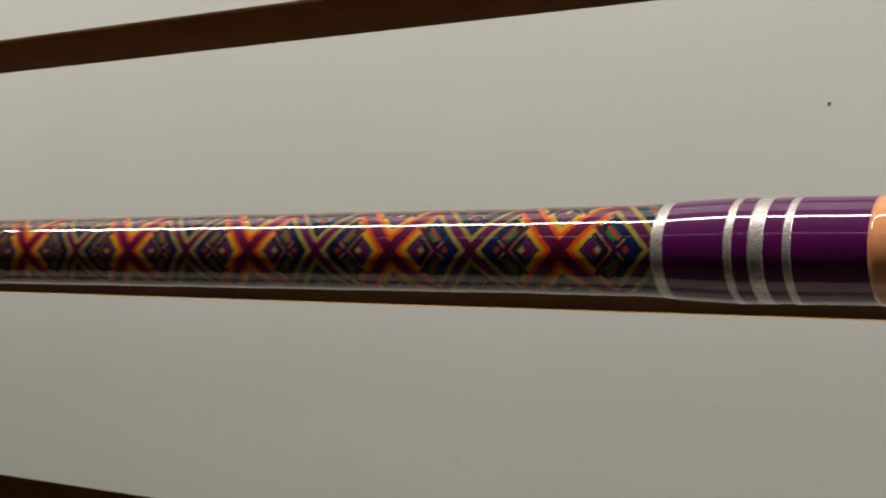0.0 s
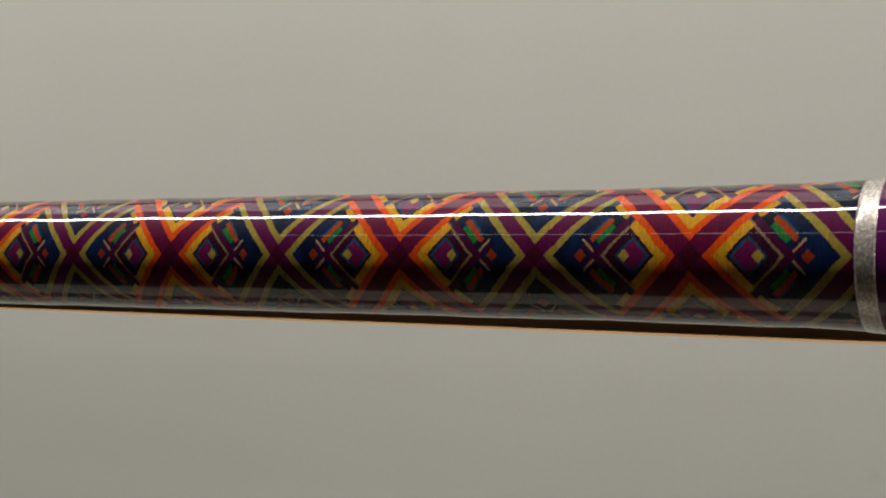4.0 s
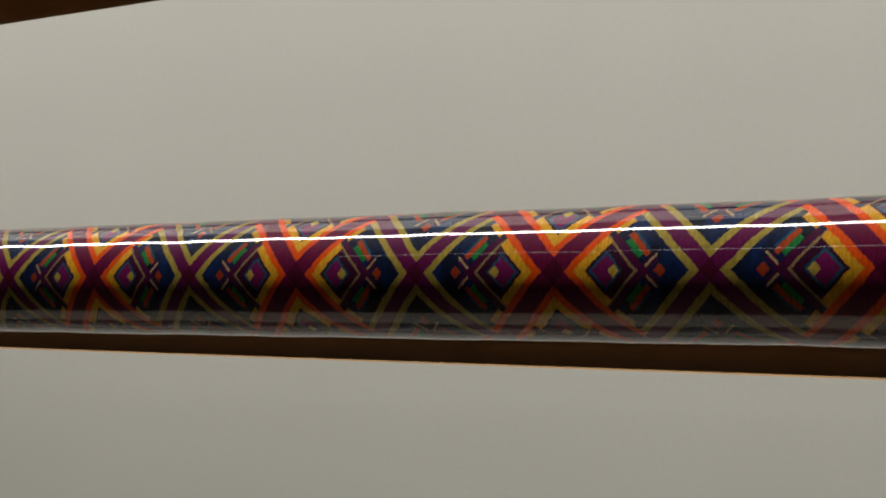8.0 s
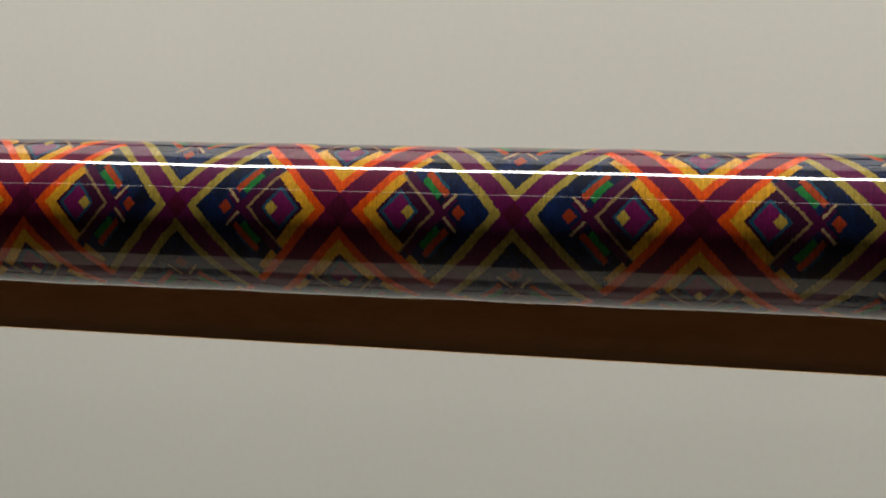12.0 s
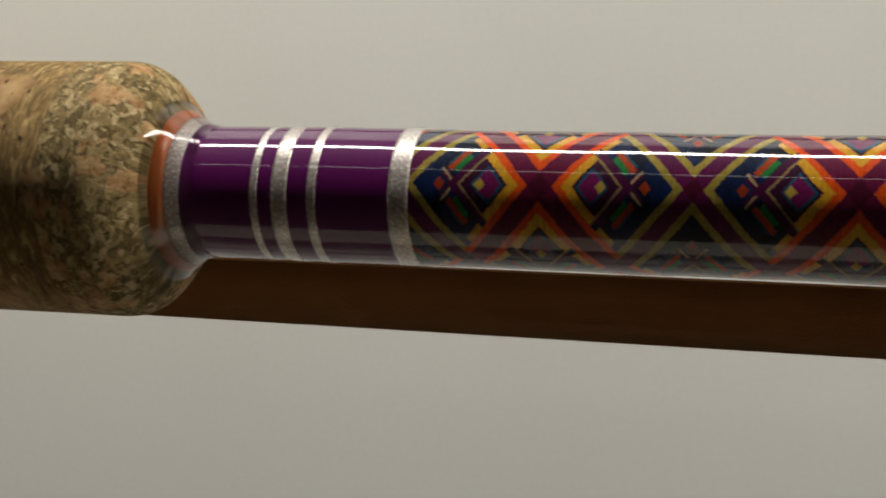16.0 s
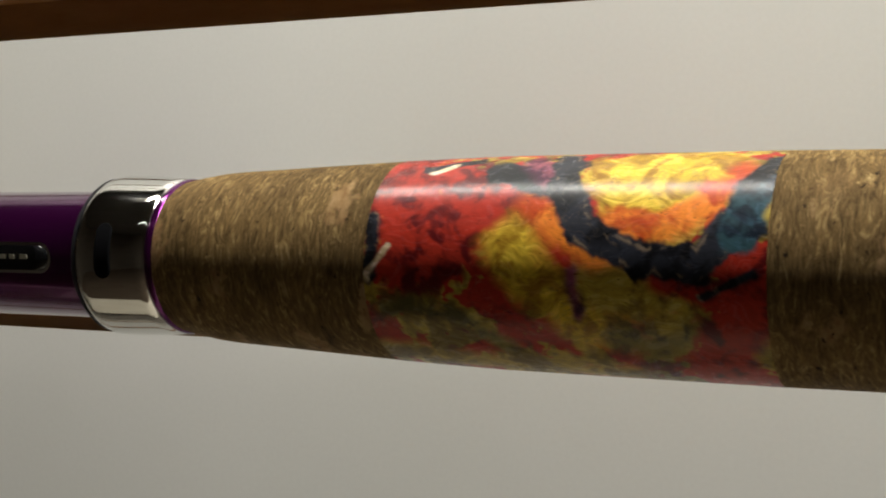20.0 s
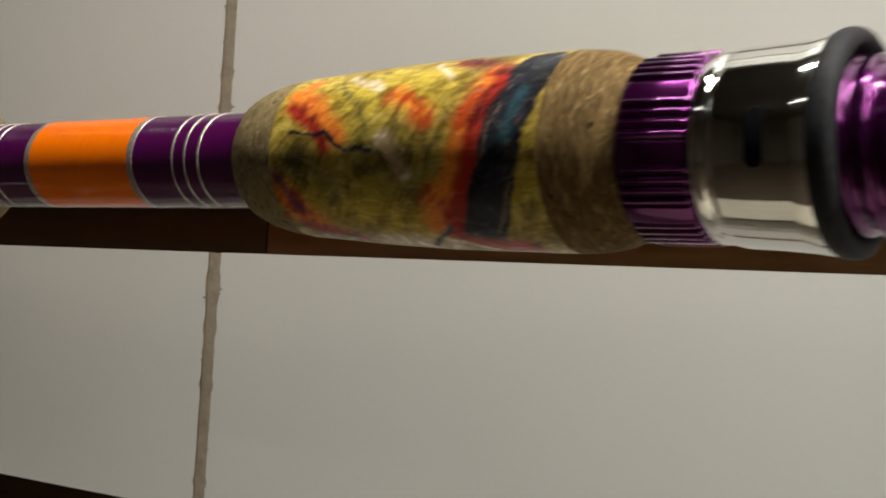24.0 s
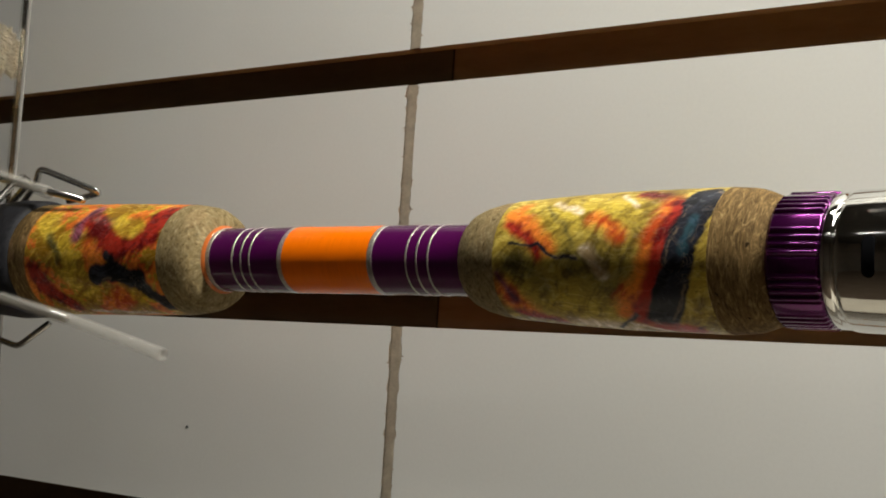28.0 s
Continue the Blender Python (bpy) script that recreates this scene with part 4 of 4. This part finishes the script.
FORE_STREAK = (
    (ORA, 2.4, 1.4, ((4, 40), (10, 26), (15, 4))), (RED, 1.7, 1.0, ((3, 30), (9, 18), (12, -4))), (INK, 0.5, 0.4, ((5, 10), (12, 8), (18, -8), (23, -4))), (PALE, 1.3, 1.0, ((25, 4), (30, -14))), (ORA, 1.6, 1.2, ((26, 30), (33, 12))),
    (ORA, 2.6, 1.6, ((3, -36), (8, -56))), (RED, 2.2, 1.2, ((6, -62), (14, -72))), (PALE, 2.4, 1.8, ((19, -72), (32, -76))), (ORA, 1.4, 1.0, ((3, 44), (6, 54))), (PLUM, 0.8, 0.8, ((2, -20), (5, -44))))
FORE_BAND = (
    (ORA, 3.0, 1.2, ((45, 42), (42, 10), (39, -20), (35, -50))), (RED, 2.4, 0.9, ((47, 44), (44, 8), (41, -24), (37, -58))), (INK, 3.8, 0.6, ((52, 52), (49, 10), (46, -25), (42, -60))), (TEAL, 1.0, 0.5, ((51, 30), (49, 0))))
FORE_SWIRL = (
    (RED, 3.0, 1.2, ((39, -72), (48, -76))), (INK, 0.4, 0.3, ((29, -80), (33, -64), (36, -52))), (PALE, 0.8, 0.6, ((34, -66), (40, -80))))
FORE_BACK = (
    (RED, 5, 1.5, ((12, 150), (20, 170))), (INK, 2, 0.5, ((4, 140), (14, 130), (20, 150))), (PALE, 6, 1.5, ((32, 200), (44, 190))), (INK, 1.5, 0.5, ((24, 160), (30, 190))), (RED, 5, 1.2, ((36, 240), (46, 250))))
BUTT_FRONT = (
    (YEL, 5.5, 1.2, ((6, 36), (14, 6), (26, -34))), (OLIVE, 1.6, 1.0, ((10, 20), (15, -4))), (PLUM, 2.4, 1.0, ((24, 54), (22, 20))), (RED, 4.2, 1.2, ((27, 34), (40, 6), (52, 20), (54, 50))), (YEL, 3.0, 1.0, ((32, 54), (38, 34), (46, 28))),
)
BUTT_LOW = (
    (ORA, 2.0, 0.9, ((28, 8), (30, -14))), (INK, 3.0, 0.6, ((32, -22), (42, -17), (50, -26), (53, -44), (57, -62))), (ORA, 3.4, 1.0, ((40, -44), (34, -60))), (RED, 3.6, 1.0, ((4, -20), (9, -46), (14, -58))), (INK, 1.2, 0.5, ((36, 0), (40, -10))), (PALE, 1.2, 0.7, ((20, -72), (44, -76))))
BUTT_BACK = (
    (RED, 6, 1.5, ((10, 120), (30, 140))), (INK, 3, 0.6, ((40, 110), (44, 160), (30, 180))), (ORA, 5, 1.5, ((15, 220), (40, 230))))
fishing_rod()


# ---- rod dryer with its chuck ----
def dryer():
    e = AT["uc0"] - 0.0082
    base = holder("rod_dryer", pose(0, 0, H), "clear acrylic rod dryer with a yellow motor and steel screws", "rod dryer")
    xs = -0.818
    bm = box(bmesh.new(), (xs - 0.005, -0.120, -0.42), (xs, 0.0215, 0.20), 0.0004)
    sheet = part("acrylic_sheet", bm, ACRYLIC, base, "clear acrylic side sheet")
    part("sawn_edge", box(bmesh.new(), (xs - 0.0052, 0.0217, -0.4195), (xs + 0.0002, 0.0229, 0.2), 0.0003), EDGE, sheet, "dull grey sawn edge")
    mot = part("motor", box(bmesh.new(), (xs - 0.040, -0.045, 0.0005), (xs - 0.0056, 0.0085, 0.0185), 0.0025), YELLOW, base, "yellow plastic motor housing")
    nut = lathe("nut", [(0.0, 0.0), (0.0, 0.0052), (0.0022, 0.0052), (0.0030, 0.0040), (0.0048, 0.0036), (0.0056, 0.0024), (0.0057, 0.0)], STEEL, mot, "bright steel nut", 24)
    nut.location = (xs + 0.0002, 0.0035, 0.0095)
    lathe("shaft", [(xs - 0.006, 0.0), (xs - 0.006, 0.003), (AT["uc0"] - 0.0555, 0.003), (AT["uc0"] - 0.0555, 0.0)], STEEL, base, "steel motor shaft", 24)
    for y, z in ((0.0155, -0.0150), (0.0080, -0.0110)):
        s = lathe("screw", [(0.0, 0.0), (0.0, 0.0046), (0.0008, 0.0048), (0.0010, 0.0030), (0.0024, 0.0028), (0.0030, 0.0016), (0.0031, 0.0)], STEEL, base, "steel screw with washer", 24)
        s.location = (xs + 0.0001, y, z)
    # chuck: bent wire arms with clear sleeves
    chuck = holder("rod_chuck", pose(0, 0, H), "bent steel wire chuck with clear sleeves round the butt cap", "chuck")
    lathe("hub", [(e - 0.0475, 0.0), (e - 0.0475, 0.0150), (e - 0.0466, 0.0155), (e - 0.0440, 0.0155), (e - 0.0430, 0.0149), (e - 0.0430, 0.0)], ACRYLIC, chuck, "clear plastic hub", 48)
    bent = "bent bright steel wire"
    front = wire("arm", [(e - 0.0450, 0.006, 0.010), (e - 0.0180, 0.002, 0.0255), (e - 0.0115, -0.006, 0.0262), (e - 0.0062, -0.0200, 0.0146), (e - 0.0012, -0.0204, -0.0110), (e + 0.0030, -0.0204, -0.0135), (e + 0.0340, -0.0200, -0.0192)], 0.00120, STEEL, chuck, bent)
    wire("sleeve", [(e + 0.004, -0.0204, -0.0137), (e + 0.036, -0.0200, -0.0195), (e + 0.0755, -0.0200, -0.0280)], 0.0019, SLEEVE, front, "clear plastic sleeve", 20, 0.00135)
    wire("arm", [(e - 0.0450, 0.009, 0.004), (e - 0.0200, 0.006, 0.0255), (e - 0.0105, 0.000, 0.0297), (e + 0.0085, 0.010, 0.0225), (e - 0.0100, 0.012, 0.0205)], 0.00110, STEEL, chuck, bent)
    back = wire("arm", [(e - 0.0450, 0.004, 0.014), (e - 0.0340, -0.010, 0.0285), (e - 0.0120, -0.010, 0.0240), (e + 0.0240, -0.0095, 0.0170)], 0.00110, STEEL, chuck, bent)
    wire("sleeve", [(e - 0.0345, -0.010, 0.0288), (e - 0.0160, -0.010, 0.0258), (e + 0.0080, -0.0098, 0.0197)], 0.0019, SLEEVE, back, "clear plastic sleeve", 20, 0.00135)
    wire("arm", [(e - 0.0450, 0.006, -0.012), (e - 0.0500, 0.010, -0.0238), (e - 0.0270, 0.010, -0.0282), (e - 0.0120, 0.010, -0.0200)], 0.00110, STEEL, chuck, bent)


dryer()


# ---- brush and cables ----
def brush():
    b = holder("brush", pose(*(-0.8235, 0.0275, H + 0.0765), 0, 0, 36), "worn cream bristle brush with a pale wooden back", "brush")
    part("brush_back", box(bmesh.new(), (-0.16, -0.011, -0.0135), (-0.040, 0.011, -0.0118), 0.0006), TAN, b, "pale wooden back")
    bm = bmesh.new()
    rim = ((-0.16, -0.0118), (-0.024, -0.0126), (-0.011, -0.0085), (-0.0075, -0.0010), (-0.0080, 0.0060), (-0.0135, 0.0085), (-0.16, 0.0105))
    f0 = [bm.verts.new((u, -0.0095, v)) for u, v in rim]
    f1 = [bm.verts.new((u - 0.004, 0.0105, v)) for u, v in rim]
    bm.faces.new(f0)
    bm.faces.new(f1[::-1])
    for i in range(7):
        bm.faces.new((f0[i], f1[i], f1[(i + 1) % 7], f0[(i + 1) % 7]))
    bmesh.ops.recalc_face_normals(bm, faces=bm.faces[:])
    part("bristle_core", bm, BRISTLE, b, "packed cream bristles")
    rnd = random.Random(5)
    vs, fs = [], []
    for i in range(9000):
        k = rnd.random()
        if k < 0.74:                                 # the face
            x = -0.008 - 0.10 * rnd.random() ** 1.3
            top, low = min(0.0105, 0.0085 + (-0.0135 - x) * 0.02), -0.0118 if x < -0.022 else -0.0126 + (x + 0.024) * 0.36
            y, z = -0.0094, low + (top - low) * rnd.random()
            d = Vector((1.0 + rnd.gauss(0, 0.3), -0.42, -0.12 + rnd.gauss(0, 0.32)))
        elif k < 0.84:                               # the worn end
            x, y, z = -0.0085 - 0.001 * rnd.random(), (rnd.random() - 0.5) * 0.019, -0.006 + 0.013 * rnd.random()
            d = Vector((1, rnd.gauss(0, 0.4), rnd.gauss(0, 0.4)))
        else:                                        # the top
            x, y, z = -0.010 - 0.10 * rnd.random(), (rnd.random() - 0.5) * 0.019, 0.0083
            d = Vector((0.6 + rnd.gauss(0, 0.4), rnd.gauss(0, 0.3), 1))
        d = d.normalized() * (0.0012 + 0.0022 * rnd.random())
        side = d.orthogonal().normalized() * 0.00036
        up = d.cross(side).normalized() * 0.00036
        p, k = Vector((x, y, z)), len(vs)
        vs += [p + side, p - side + up, p - side - up, p + d + side, p + d - side + up, p + d - side - up]
        fs += [(k, k + 1, k + 4, k + 3), (k + 1, k + 2, k + 5, k + 4), (k + 2, k, k + 3, k + 5), (k + 3, k + 4, k + 5)]
    me = bpy.data.meshes.new("bristles")
    me.from_pydata(vs, [], fs)
    me.materials.append(BRISTLE)
    ob = new("bristles", me)
    ob.parent = b
    tagged(ob, "stubby cream bristles", "", "", "stuff")
    part("brush_handle", box(bmesh.new(), (-0.30, -0.010, -0.0135), (-0.158, 0.010, -0.0060), 0.003), TAN, b, "pale wooden handle")


brush()
x, y, z = (-0.8235, 0.0275, H + 0.0765)
rack = holder("brush_rack", pose(0, 0, 0), "plain wooden bracket that carries the brush", "bracket")
part("bracket_arm", box(bmesh.new(), (-1.030, -0.150, z - 0.027), (-0.993, 0.0585, z - 0.0136), 0.002), TAN, rack)
part("bracket_plate", box(bmesh.new(), (-1.038, 0.0542, z - 0.060), (-0.998, 0.0589, z - 0.0275), 0.001), TAN, rack)
cx, cy = (-0.916, 0.0537)
c1 = holder("cable", pose(0, 0, 0), "bright blue cable hanging down in front of the tan panel", "cable", "", "blue cables")
wire("cable_sheath", [(cx - 0.022, cy, H + 0.30), (cx - 0.015, cy, H + 0.12), (cx - 0.004, cy, H + 0.04), (cx + 0.010, cy, H - 0.05), (cx + 0.016, cy, H - 0.16), (cx, cy - 0.012, H - 0.4189)], 0.0017, BLUE, c1)
c2 = holder("cable", pose(0, 0, 0), "bright blue cable looping off beside the hanging one", "cable", "", "blue cables")
wire("cable_sheath", [(cx - 0.0035, cy, H + 0.072), (cx - 0.010, cy + 0.001, H + 0.060), (cx - 0.022, cy + 0.002, H + 0.044), (cx - 0.060, cy + 0.0035, H + 0.020)], 0.0014, BLUE, c2)
# a blue pouch hung on the panel
pouch = holder("pouch", pose(-0.962, 0.0527, H + 0.1400, 0, 8, 0), "soft blue plastic pouch hanging on the tan panel", "pouch")
bm = bmesh.new()
bmesh.ops.create_uvsphere(bm, u_segments=40, v_segments=24, radius=1.0)
for v in bm.verts:
    u, w, h = v.co
    v.co = (0.026 * math.copysign(abs(u) ** 0.6, u), 0.0062 * w + 0.0006 * math.sin(h * 9 + u * 4), 0.036 * math.copysign(abs(h) ** 0.6, h))
part("pouch_body", bm, BLUE, pouch, "", True)
part("pouch_band", box(bmesh.new(), (-0.0262, -0.0067, -0.0140), (0.0262, 0.0055, -0.0105), 0.0006), BLUE, pouch)
